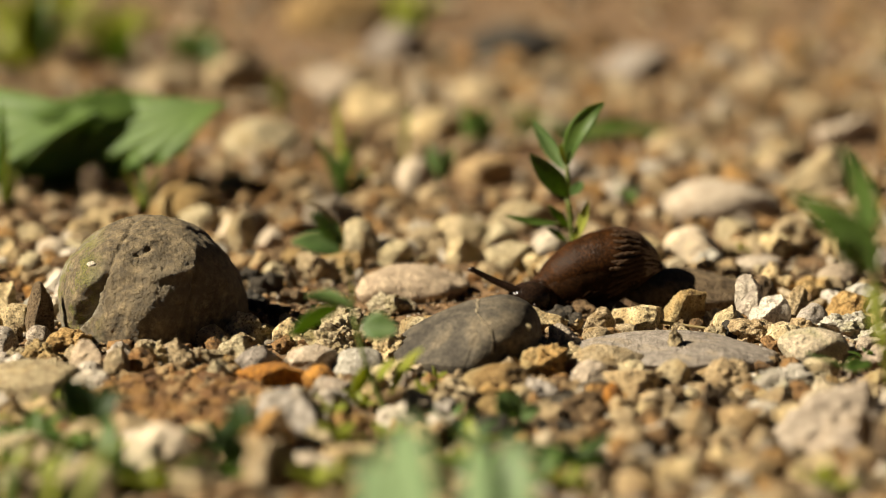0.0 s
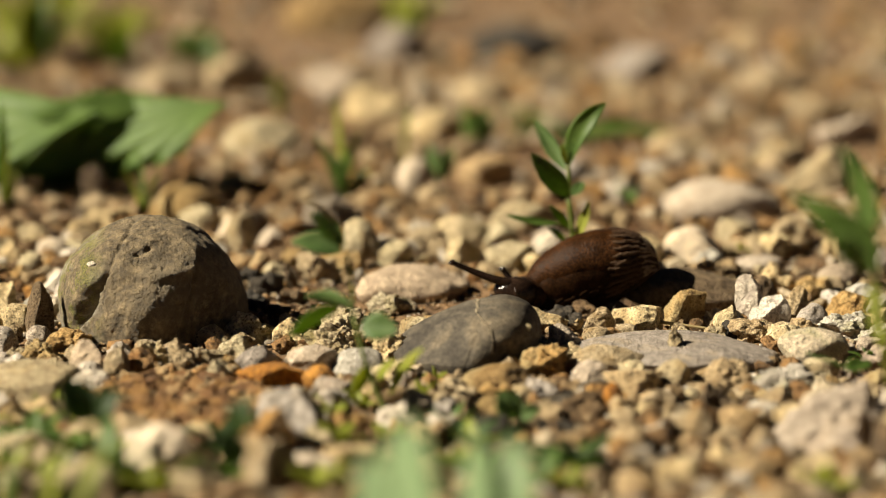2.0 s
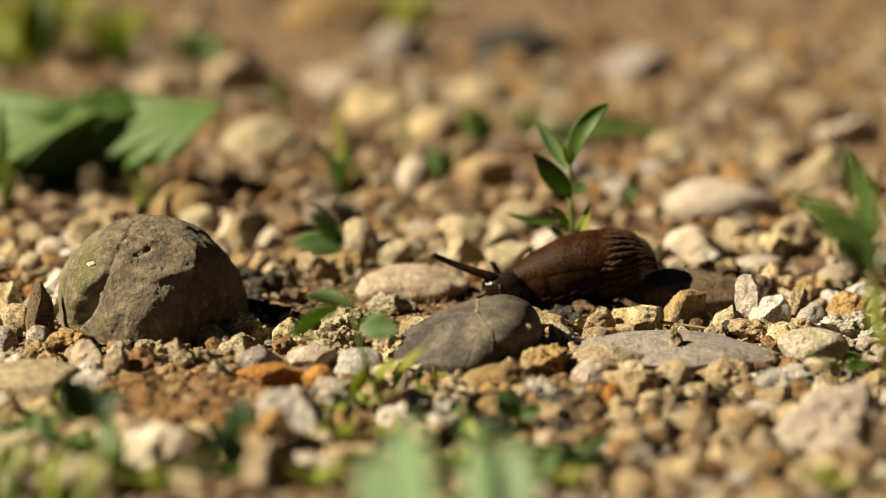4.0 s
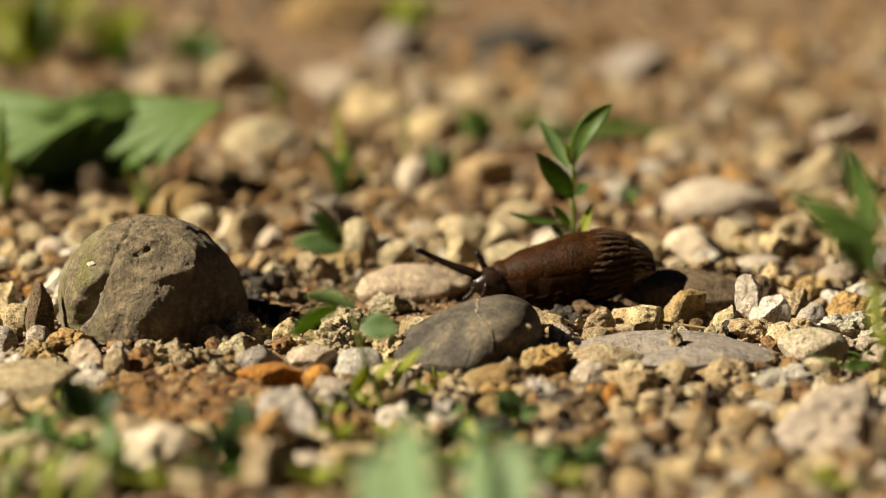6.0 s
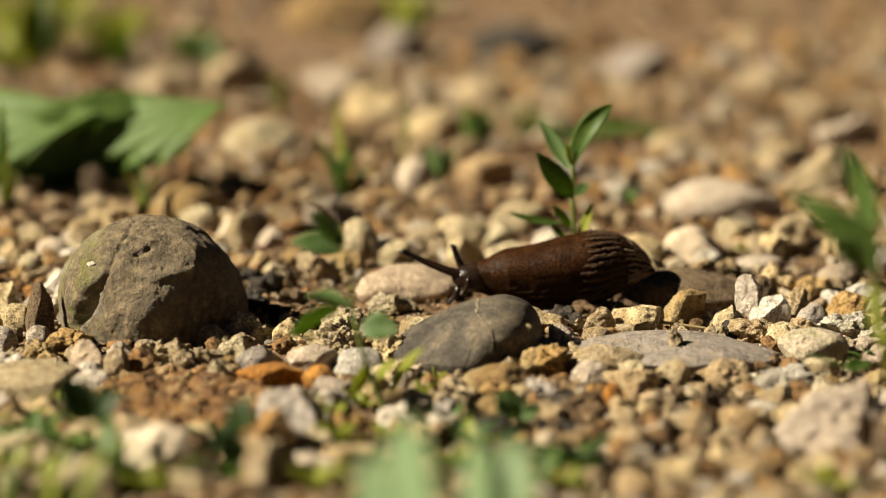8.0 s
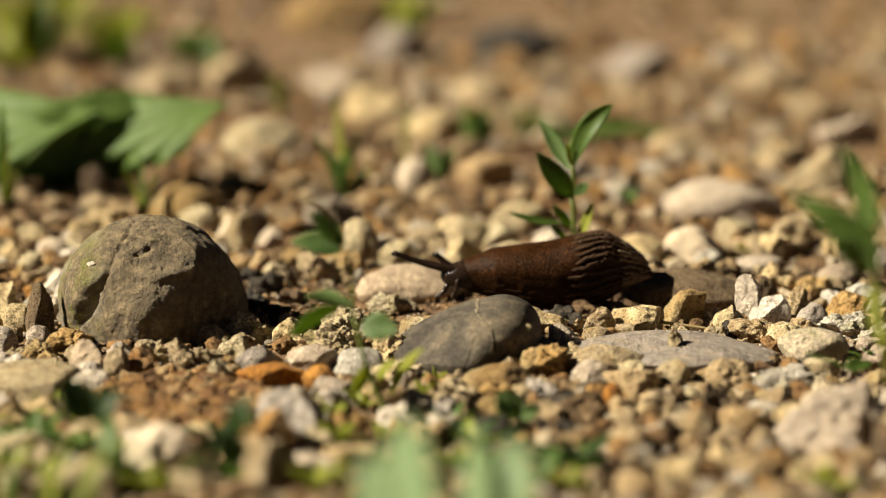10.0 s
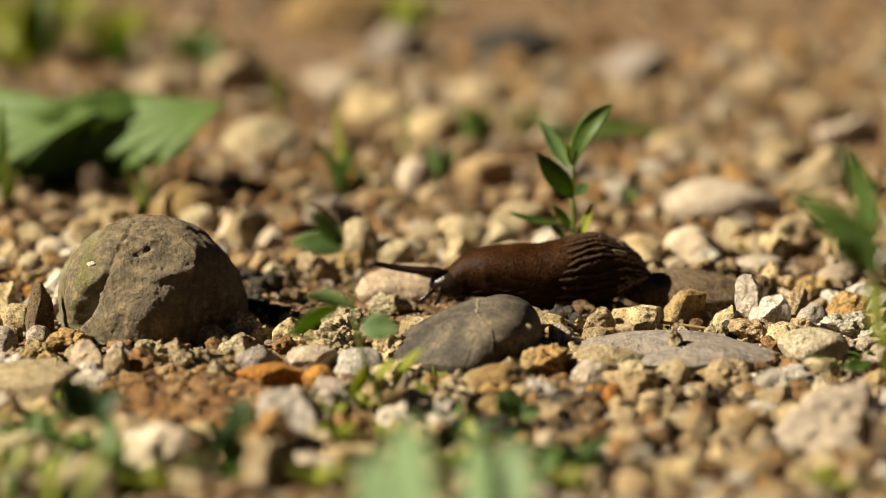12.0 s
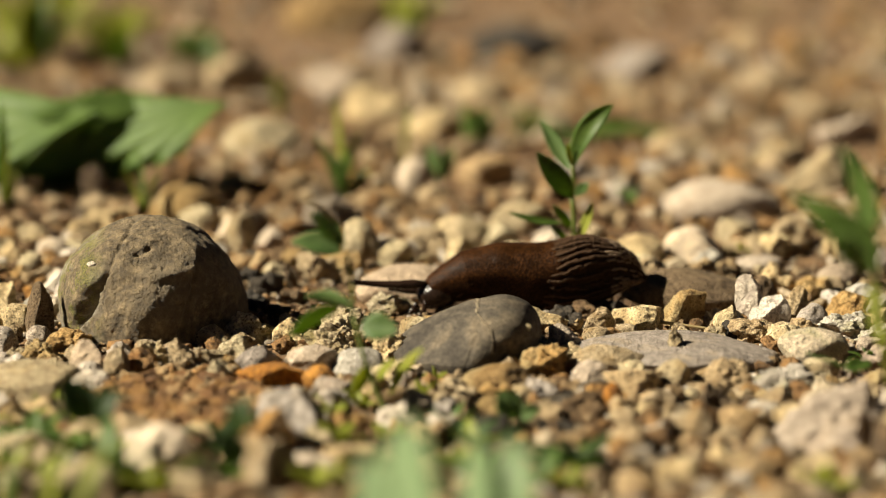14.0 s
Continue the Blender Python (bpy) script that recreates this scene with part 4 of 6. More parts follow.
curved_leaf(seedling, (0.0436, 0.049, 0.0205), (0.0410, 0.046, 0.0240), (0.0366, 0.046, 0.0285), 0.0027, (-0.2, -0.9, 0.3), LEAF, 0.5, 0.3)
curved_leaf(seedling, (0.0452, 0.049, 0.0150), (0.0492, 0.045, 0.0210), (0.0502, 0.046, 0.0300), 0.0040, (-0.7, -0.7, 0.1), LEAF_YELLOW, 0.55, 0.3)
curved_leaf(seedling, (0.0436, 0.049, 0.0150), (0.0400, 0.046, 0.0178), (0.0363, 0.046, 0.0206), 0.0019, (-0.2, -0.8, 0.5), LEAF, 0.5, 0.2)
curved_leaf(seedling, (0.0438, 0.051, 0.0310), (0.0470, 0.054, 0.0325), (0.0490, 0.058, 0.0345), 0.0036, (0, -0.7, 0.7), LEAF_BLUE, 0.5, 0.2)
curved_leaf(seedling, (0.0426, 0.050, 0.0415), (0.0416, 0.049, 0.0460), (0.0404, 0.048, 0.0500), 0.0018, (-0.3, -0.9, 0.1), LEAF_YELLOW, 0.5, 0.4)
curved_leaf(seedling, (0.0428, 0.050, 0.0415), (0.0430, 0.052, 0.0465), (0.0424, 0.054, 0.0508), 0.0015, (-0.3, -0.9, 0.1), STRAW, 0.5, 0.4)
front_sprig = plant("weed_sprig", "slender weed with small blurred green and yellowish leaves", (-0.0148, -0.125, 0.0004))
add_stem(front_sprig, bent((-0.0149, -0.125, -0.0001), (-0.0252, -0.12, 0.0289), 8, -0.001, (1, 0, 0)), 0.0009, 0.0005, STEM)
add_stem(front_sprig, bent((-0.0252, -0.12, 0.0289), (-0.0291, -0.117, 0.0542), 8, 0.001, (1, 0, 0)), 0.0005, 0.0003, STEM)
add_leaf(front_sprig, (-0.029, -0.125, 0.0331), (-0.043, -0.129, 0.025), 0.0054, 65, 0.001, LEAF, fold=0.1)
add_leaf(front_sprig, (-0.0246, -0.125, 0.0326), (-0.0391, -0.113, 0.033), 0.0055, 60, 0.001, LEAF_BLUE)
add_leaf(front_sprig, (-0.0227, -0.125, 0.0277), (-0.0124, -0.129, 0.0271), 0.0079, 60, 0, LEAF_BLUE)
curved_leaf(front_sprig, (-0.0283, -0.119, 0.0474), (-0.0350, -0.119, 0.0505), (-0.0425, -0.119, 0.0500), 0.0068, (-0.5, -0.6, 0.6), LEAF_BLUE, 0.45, 0.2)
curved_leaf(front_sprig, (-0.0283, -0.119, 0.0490), (-0.0310, -0.120, 0.0550), (-0.0368, -0.121, 0.0583), 0.0056, (-0.5, -0.6, 0.6), LEAF_BLUE, 0.45, 0.2)
add_leaf(front_sprig, (-0.0284, -0.119, 0.0547), (-0.0391, -0.121, 0.0631), 0.0016, -65, 0.001, STRAW)
add_leaf(front_sprig, (-0.0212, -0.125, 0.0155), (-0.0256, -0.135, 0.0101), 0.0044, -70, 0, LEAF_YELLOW)
add_leaf(front_sprig, (-0.0188, -0.125, 0.0122), (-0.0131, -0.135, 0.0198), 0.0038, 70, 0, LEAF_YELLOW)
add_leaf(front_sprig, (-0.0149, -0.125, 0.0073), (-0.0053, -0.137, 0.0243), 0.0041, 70, 0.001, LEAF_YELLOW)
edge_sprig = plant("weed_sprig", "tall weed with long pointed green leaves", (0.1084, -0.21, 0.0053))
add_stem(edge_sprig, bent((0.1138, -0.21, 0.0091), (0.1068, -0.21, 0.0485), 8, 0.001, (1, 0, 0)), 0.0010, 0.0009, LEAF_YELLOW)
add_stem(edge_sprig, bent((0.1068, -0.21, 0.0485), (0.1026, -0.21, 0.0735), 8, 0.0008, (1, 0, 0)), 0.0009, 0.0006, STEM)
curved_leaf(edge_sprig, (0.1034, -0.21, 0.0690), (0.1050, -0.207, 0.0800), (0.0966, -0.203, 0.0912), 0.0066, (-0.85, -0.45, 0.3), LEAF, 0.4, 0.3, twist=20)
curved_leaf(edge_sprig, (0.1030, -0.21, 0.0635), (0.0990, -0.214, 0.0735), (0.0840, -0.206, 0.0802), 0.0098, (-0.55, -0.55, 0.65), LEAF, 0.28, 0.25)
curved_leaf(edge_sprig, (0.1036, -0.209, 0.0605), (0.1010, -0.214, 0.0680), (0.0935, -0.212, 0.0722), 0.0080, (-0.6, -0.65, 0.5), LEAF_PALE, 0.35, 0.25)
curved_leaf(edge_sprig, (0.1084, -0.21, 0.0420), (0.1060, -0.207, 0.0490), (0.1050, -0.204, 0.0580), 0.0040, (-0.6, -0.8, 0.1), LEAF_YELLOW, 0.5, 0.3)
low_sprig = plant("weed_sprig", "low weed with dark green leaves flat on the stones", (0.1133, -0.12, 0.0002))
add_leaf(low_sprig, (0.1142, -0.12, 0.0134), (0.1033, -0.112, 0.0162), 0.0055, 20, 0, LEAF)
add_leaf(low_sprig, (0.1142, -0.12, 0.0134), (0.1222, -0.11, 0.0132), 0.0055, 20, 0, LEAF)
fore_leaf = plant("broad_weed", "broad pale green weed leaves close to the camera", (-0.0045, -0.36, 0.012))
add_leaf(fore_leaf, (-0.0047, -0.36, 0.0029), (-0.0068, -0.33, 0.0598), 0.0164, -38, 0.001, LEAF_FORE, fold=0.05, blunt=0.6)
add_leaf(fore_leaf, (-0.0047, -0.36, 0.0029), (-0.0148, -0.33, 0.0524), 0.011, -38, 0.001, LEAF_FORE, fold=0.05, blunt=0.6)
fore_leaf_b = plant("broad_weed", "broad pale green weed leaves close to the camera", (0.0102, -0.34, 0.012))
add_leaf(fore_leaf_b, (0.0106, -0.34, 0.0024), (0.0139, -0.31, 0.0499), 0.0171, -30, 0.001, LEAF_FORE, fold=0.05, blunt=0.6)
add_leaf(fore_leaf_b, (0.0106, -0.34, 0.0024), (0.0064, -0.31, 0.0523), 0.0091, -38, 0.001, LEAF_FORE, fold=0.1)
fore_leaf_c = plant("weed_sprig", "small weed with bluish green leaves among stones", (0.0193, -0.14, 0.0009))
add_leaf(fore_leaf_c, (0.0204, -0.14, 0.005), (0.0149, -0.14, 0.0123), 0.0078, -70, 0.001, LEAF_BLUE)
add_leaf(fore_leaf_c, (0.0204, -0.14, 0.005), (0.0265, -0.14, 0.0082), 0.0047, 70, 0.001, LEAF_BLUE)
# weeds in gaps, their leaves coloured dark to paint the shade there
dark_weed = plant("weed_sprig", "low green weed in a gap between stones, darkened for its shade", (-0.0869, -0.21, 0.0053))
add_leaf(dark_weed, (-0.0866, -0.21, 0.0243), (-0.0932, -0.21, 0.035), 0.0098, -60, 0.001, LEAF_DARK_SHADE)
add_leaf(dark_weed, (-0.0859, -0.21, 0.0243), (-0.0787, -0.21, 0.0322), 0.007, 60, 0.001, LEAF_DARK_SHADE)
dark_weed_b = plant("weed_sprig", "low green weed in a gap between stones, darkened for its shade", (-0.0497, -0.22, 0.006))
add_leaf(dark_weed_b, (-0.0497, -0.22, 0.0236), (-0.0468, -0.22, 0.0335), 0.0063, 60, 0.001, LEAF_DARK_SHADE)
add_leaf(dark_weed_b, (-0.0481, -0.24, 0.0212), (-0.0519, -0.24, 0.0308), 0.008, -60, 0.001, LEAF_DARK_SHADE)
corner_weed = plant("weed_sprig", "blurred green and yellow weed leaves close to the camera", (-0.0945, -0.26, 0.0089))
add_leaf(corner_weed, (-0.0958, -0.26, -0.0008), (-0.097, -0.26, 0.0353), 0.0077, -60, 0.001, LEAF)
add_leaf(corner_weed, (-0.0958, -0.26, -0.0008), (-0.0742, -0.26, 0.0327), 0.0077, 60, 0.003, LEAF_YELLOW)
add_leaf(corner_weed, (-0.0932, -0.26, -0.0008), (-0.0757, -0.26, 0.0247), 0.009, 60, 0.003, LEAF)
add_leaf(corner_weed, (-0.0932, -0.26, -0.0008), (-0.0844, -0.26, 0.034), 0.0051, 60, 0.003, LEAF_YELLOW)
leaf_plant = plant("broad_leaf_plant", "low plant with broad toothed green leaves shading the gravel", (-0.1703, 0.242, 0), "plant")
lobed_leaf(leaf_plant, (-0.0895, 0.212, 0.0392), (-0.3, -0.75, 0.6), -12, 52, 0.072, 0.043, 5, LEAF_PALE)
curved_leaf(leaf_plant, (-0.1150, 0.224, 0.0370), (-0.1400, 0.218, 0.0380), (-0.1700, 0.214, 0.0330), 0.0150, (-0.3, -0.72, 0.62), LEAF, 0.5, 0.03, 0.25)
lobed_leaf(leaf_plant, (-0.1420, 0.214, 0.0352), (-0.3, -0.70, 0.65), -22, 34, 0.094, 0.055, 5, LEAF_PALE)
curved_leaf(leaf_plant, (-0.1100, 0.232, 0.0330), (-0.1500, 0.226, 0.0240), (-0.2050, 0.222, 0.0100), 0.0340, (0.3, -0.95, -0.1), LEAF, 0.45, 0.1, 0.15)
curved_leaf(leaf_plant, (-0.1100, 0.236, 0.0260), (-0.1350, 0.232, 0.0160), (-0.1700, 0.228, 0.0030), 0.0240, (0.3, -0.95, -0.1), LEAF, 0.45, 0.1, 0.15)
add_stem(leaf_plant, bent((-0.1703, 0.242, 0.0001), (-0.1440, 0.214, 0.0350), 8, 0.003, (1, 0, 0)), 0.0010, 0.0007, LEAF_DARK_SHADE)
add_stem(leaf_plant, bent((-0.1680, 0.243, 0.0001), (-0.0885, 0.214, 0.0390), 10, 0.006), 0.0010, 0.0007, LEAF_DARK_SHADE)
tuft_a = plant("grass_tuft", "tuft of thin green grass blades in the gravel", (-0.1185, 0.1595, 0), "grass", group="grass tufts")
curved_leaf(tuft_a, (-0.1185, 0.1595, 0), (-0.1190, 0.158, 0.0140), (-0.1255, 0.156, 0.0215), 0.0024, (-0.6, -0.7, 0.3), LEAF_YELLOW, 0.4, 0.3)
curved_leaf(tuft_a, (-0.1180, 0.1595, 0), (-0.1170, 0.160, 0.0160), (-0.1200, 0.162, 0.0290), 0.0026, (-0.7, -0.7, 0.1), LEAF, 0.4, 0.3)
curved_leaf(tuft_a, (-0.1174, 0.1595, 0), (-0.1165, 0.161, 0.0120), (-0.1110, 0.163, 0.0190), 0.0020, (-0.5, -0.8, 0.3), LEAF_YELLOW, 0.4, 0.3)
curved_leaf(tuft_a, (-0.1177, 0.1595, 0), (-0.1172, 0.158, 0.0080), (-0.1150, 0.157, 0.0130), 0.0020, (-0.6, -0.8, 0.2), LEAF_YELLOW, 0.4, 0.3)
tuft_b = plant("grass_tuft", "tuft of thin green grass blades in the gravel", (-0.0413, 0.2157, 0), "grass", group="grass tufts")
curved_leaf(tuft_b, (-0.0420, 0.2157, 0), (-0.0450, 0.213, 0.0150), (-0.0540, 0.211, 0.0265), 0.0046, (-0.6, -0.7, 0.3), LEAF, 0.4, 0.3)
curved_leaf(tuft_b, (-0.0412, 0.2157, 0), (-0.0415, 0.217, 0.0220), (-0.0452, 0.219, 0.0400), 0.0038, (-0.7, -0.6, 0.3), LEAF_YELLOW, 0.4, 0.3)
curved_leaf(tuft_b, (-0.0405, 0.2157, 0), (-0.0395, 0.217, 0.0160), (-0.0345, 0.219, 0.0275), 0.0042, (-0.6, -0.7, 0.4), LEAF_YELLOW, 0.4, 0.3)
curved_leaf(tuft_b, (-0.0416, 0.2157, 0), (-0.0440, 0.216, 0.0110), (-0.0480, 0.218, 0.0185), 0.0050, (-0.6, -0.7, 0.4), LEAF, 0.45, 0.3)
curved_leaf(tuft_b, (-0.0403, 0.2157, 0), (-0.0350, 0.214, 0.0090), (-0.0290, 0.211, 0.0105), 0.0042, (-0.3, -0.6, 0.7), LEAF, 0.45, 0.3)
curved_leaf(tuft_b, (-0.0410, 0.2157, 0.004), (-0.0390, 0.211, 0.0140), (-0.0400, 0.208, 0.0200), 0.0060, (-0.6, -0.7, 0.4), LEAF_PALE, 0.5, 0.2)
tuft_c = plant("grass_tuft", "tuft of thin green grass blades in the gravel", (-0.178, 0.1851, 0), "grass", group="grass tufts")
add_leaf(tuft_c, (-0.1771, 0.1851, 0), (-0.1771, 0.1851, 0.0438), 0.0048, 45, -0.001, LEAF, fold=0.3)
add_leaf(tuft_c, (-0.1768, 0.1851, 0), (-0.1749, 0.1851, 0.0301), 0.0048, 45, 0.001, LEAF_YELLOW, fold=0.3)
add_leaf(tuft_c, (-0.1765, 0.1851, 0), (-0.1725, 0.1891, 0.0155), 0.0036, 45, 0.001, LEAF_YELLOW, fold=0.3)
tuft_d = plant("grass_tuft", "tuft of thin green grass blades in the gravel", (0.0149, 0.3354, 0), "grass", group="grass tufts")
add_leaf(tuft_d, (0.0142, 0.3354, 0), (0.0094, 0.3354, 0.0199), 0.0102, 45, -0.001, LEAF, fold=0.3)
add_leaf(tuft_d, (0.0151, 0.3354, 0), (0.0184, 0.3394, 0.0179), 0.0123, 45, 0.001, LEAF, fold=0.3)
add_leaf(tuft_d, (0.0146, 0.3354, 0), (0.0133, 0.3354, 0.0159), 0.0082, 45, -0.001, LEAF_YELLOW, fold=0.3)
tuft_e = plant("grass_tuft", "tuft of thin green grass blades in the gravel", (-0.0173, 0.2759, 0), "grass", group="grass tufts")
add_leaf(tuft_e, (-0.0174, 0.2759, 0), (-0.0191, 0.2759, 0.0264), 0.0032, 45, -0.001, STRAW, fold=0.3)
add_leaf(tuft_e, (-0.0169, 0.2759, 0), (-0.0146, 0.2759, 0.0277), 0.0032, 45, 0.001, LEAF_YELLOW, fold=0.3)
tuft_f = plant("grass_tuft", "tuft of thin green grass blades in the gravel", (-0.081, 0.4194, 0), "grass", group="grass tufts")
add_leaf(tuft_f, (-0.0804, 0.4194, 0), (-0.0843, 0.4154, 0.026), 0.0044, 45, -0.001, LEAF_YELLOW, fold=0.3)
add_leaf(tuft_f, (-0.0795, 0.4194, 0), (-0.0759, 0.4154, 0.0232), 0.0051, 45, 0.001, LEAF, fold=0.3)
tuft_g = plant("grass_tuft", "tuft of thin green grass blades in the gravel", (-0.001, 0.2483, 0), "grass", group="grass tufts")
add_leaf(tuft_g, (-0.0015, 0.2483, 0), (-0.0058, 0.2483, 0.016), 0.0076, 45, -0.001, LEAF_BLUE, fold=0.3)
add_leaf(tuft_g, (-0.0005, 0.2483, 0), (0.0039, 0.2523, 0.0141), 0.0057, 45, 0.001, LEAF, fold=0.3)
tuft_h = plant("grass_tuft", "tuft of thin green grass blades in the gravel", (0.0759, 0.1971, 0), "grass", group="grass tufts")
add_leaf(tuft_h, (0.075, 0.1971, 0), (0.0719, 0.2011, 0.0075), 0.006, 45, -0.001, LEAF, fold=0.3)
add_leaf(tuft_h, (0.0758, 0.1971, 0), (0.079, 0.1971, 0.0059), 0.006, 45, 0.001, LEAF, fold=0.3)
tuft_i = plant("grass_tuft", "tuft of thin green grass blades in the gravel", (-0.0226, 0.7076, 0), "grass", group="grass tufts")
add_leaf(tuft_i, (-0.0235, 0.7076, 0), (-0.0359, 0.7116, 0.0342), 0.018, 45, -0.001, LEAF_YELLOW, fold=0.3)
add_leaf(tuft_i, (-0.0218, 0.7076, 0), (-0.0186, 0.7076, 0.038), 0.018, 45, 0.001, LEAF_YELLOW, fold=0.3)
add_leaf(tuft_i, (-0.0208, 0.7076, 0), (-0.0083, 0.7076, 0.0311), 0.0135, 45, 0.001, LEAF, fold=0.3)
tuft_j = plant("grass_tuft", "tuft of thin green grass blades in the gravel", (-0.1453, 0.6299, 0), "grass", group="grass tufts")
add_leaf(tuft_j, (-0.1442, 0.6299, 0), (-0.1586, 0.6299, 0.0165), 0.0213, 45, -0.001, LEAF, fold=0.3)
add_leaf(tuft_j, (-0.1419, 0.6299, 0), (-0.136, 0.6339, 0.0176), 0.0257, 45, 0.001, LEAF, fold=0.3)
add_leaf(tuft_j, (-0.1412, 0.6299, 0), (-0.1292, 0.6299, 0.0115), 0.0213, 45, 0.001, LEAF_BLUE, fold=0.3)
tuft_k = plant("grass_tuft", "tuft of thin green grass blades in the gravel", (-0.2415, 0.6057, 0), "grass", group="grass tufts")
add_leaf(tuft_k, (-0.239, 0.6057, 0), (-0.254, 0.6017, 0.0456), 0.0252, 45, -0.001, LEAF_YELLOW, fold=0.3)
add_leaf(tuft_k, (-0.2374, 0.6057, 0), (-0.2393, 0.6097, 0.048), 0.0252, 45, -0.001, LEAF_YELLOW, fold=0.3)
add_leaf(tuft_k, (-0.2358, 0.6057, 0), (-0.2228, 0.6057, 0.042), 0.0252, 45, 0.001, LEAF, fold=0.3)
add_leaf(tuft_k, (-0.2342, 0.6057, 0), (-0.2064, 0.6017, 0.0328), 0.021, 45, 0.001, LEAF_YELLOW, fold=0.3)
add_leaf(tuft_k, (-0.2351, 0.6057, 0), (-0.2162, 0.6017, 0.0264), 0.0168, 45, 0.001, STRAW, fold=0.3)
tuft_l = plant("grass_tuft", "tuft of thin green grass blades in the gravel", (-0.1856, 0.6057, 0), "grass", group="grass tufts")
add_leaf(tuft_l, (-0.1841, 0.6057, 0), (-0.2001, 0.6017, 0.0296), 0.0168, 45, -0.001, LEAF_YELLOW, fold=0.3)
add_leaf(tuft_l, (-0.1812, 0.6057, 0), (-0.1711, 0.6017, 0.036), 0.0168, 45, 0.001, LEAF_YELLOW, fold=0.3)
add_leaf(tuft_l, (-0.1822, 0.6057, 0), (-0.181, 0.6017, 0.0232), 0.021, 45, -0.001, LEAF, fold=0.3)
far_leaf = plant("broad_leaf_plant", "flat dark green leaf lying on the gravel far back", (0.0577, 0.3433, 0), "plant")
add_leaf(far_leaf, (0.0596, 0.3433, 0.004), (0.0264, 0.3933, 0.0083), 0.0216, 10, 0.004, LEAF, fold=0.1)
add_leaf(far_leaf, (0.057, 0.3433, 0.0027), (0.1157, 0.3633, 0.0013), 0.016, 10, 0.003, LEAF, fold=0.1)
dry_stalk = plant("straw", "thin dry straw lying over the stones", (0.0774, -0.02, 0), "straw")
add_stem(dry_stalk, bent((0.0697, -0.018, 0.0025), (0.0857, -0.022, 0.0012), 8, 0, (1, 0, 0)), 0.0006, 0.0004, STRAW)
rosette(-0.0231, -0.1172, 0.0096, LEAF_YELLOW, 7, 1370, "low yellowish green weed growing between the stones")
rosette(-0.0064, -0.1077, 0.0107, LEAF_YELLOW, 7, 1460, "low yellowish green weed growing between the stones")
rosette(-0.028, -0.1558, 0.0106, LEAF_YELLOW, 8, 1390, "low yellowish green weed growing between the stones")
rosette(0.0025, -0.1364, 0.0094, LEAF, 6, 1560, "low green weed growing between the stones")
rosette(-0.0538, -0.1364, 0.0088, LEAF, 7, 1200, "low green weed growing between the stones")
rosette(-0.075, -0.1429, 0.0077, LEAF_YELLOW, 6, 1070, "low yellowish green weed growing between the stones")
rosette(-0.0982, -0.1429, 0.0108, LEAF_YELLOW, 8, 920, "low yellowish green weed growing between the stones")
rosette(-0.109, -0.1623, 0.0105, LEAF, 8, 860, "low green weed growing between the stones")
rosette(-0.0786, -0.2002, 0.0114, LEAF_YELLOW, 8, 1090, "low yellowish green weed growing between the stones")
rosette(-0.0938, -0.2122, 0.0125, LEAF, 8, 990, "low green weed growing between the stones")
rosette(-0.055, -0.194, 0.0115, LEAF, 8, 1250, "low green weed growing between the stones")
rosette(-0.0315, -0.2063, 0.0127, LEAF_YELLOW, 8, 1430, "low yellowish green weed growing between the stones")
rosette(0.0247, -0.2063, 0.0127, LEAF, 8, 1830, "low green weed growing between the stones")
rosette(0.0367, -0.194, 0.01, LEAF, 7, 1890, "low green weed growing between the stones")
rosette(0.0927, -0.2122, 0.0112, LEAF_YELLOW, 7, 2330, "low yellowish green weed growing between the stones")
rosette(0.0095, -0.194, 0.0115, LEAF, 8, 1700, "low green weed growing between the stones")
rosette(-0.1244, -0.0984, 0.0066, LEAF, 6, 730, "low green weed growing between the stones")
rosette(0.1302, -0.0661, 0.0086, LEAF, 6, 2190, "low green weed growing between the stones")
rosette(-0.2461, 0.6808, 0.0442, LEAF_YELLOW, 9, 150, "weedy yellowish green rosette at the back of the gravel")
rosette(-0.2018, 0.6549, 0.0367, LEAF_YELLOW, 9, 280, "weedy yellowish green rosette at the back of the gravel")
rosette(-0.1986, 0.7641, 0.0394, LEAF_YELLOW, 9, 290, "weedy yellowish green rosette at the back of the gravel")
rosette(-0.1496, 0.6677, 0.0236, LEAF, 8, 435, "weedy green rosette at the back of the gravel")
rosette(-0.2459, 0.5823, 0.0318, LEAF_YELLOW, 8, 140, "weedy yellowish green rosette at the back of the gravel")
rosette(-0.2471, 0.8249, 0.0447, LEAF_YELLOW, 9, 160, "weedy yellowish green rosette at the back of the gravel")
rosette(-0.0201, 0.8249, 0.0372, LEAF_YELLOW, 8, 770, "weedy yellowish green rosette at the back of the gravel")
rosette(0.0391, 0.3594, 0.0187, LEAF, 7, 1175, "weedy green rosette at the back of the gravel")
rosette(-0.1643, 0.1506, 0.0057, LEAF_BLUE, 6, 440, "weedy bluish green rosette at the back of the gravel")
rosette(0.1114, 0.093, 0.0083, LEAF_YELLOW, 6, 1775, "weedy yellowish green rosette at the back of the gravel")
rosette(-0.1105, -0.1236, 0.0096, LEAF_YELLOW, 9, 830, "low yellowish green weed growing between the stones")
rosette(-0.0853, -0.1815, 0.0102, LEAF_YELLOW, 9, 1030, "low yellowish green weed growing between the stones")
rosette(-0.1095, -0.194, 0.0115, LEAF_YELLOW, 9, 870, "low yellowish green weed growing between the stones")
rosette(-0.0658, -0.2002, 0.0099, LEAF_YELLOW, 8, 1180, "low yellowish green weed growing between the stones")
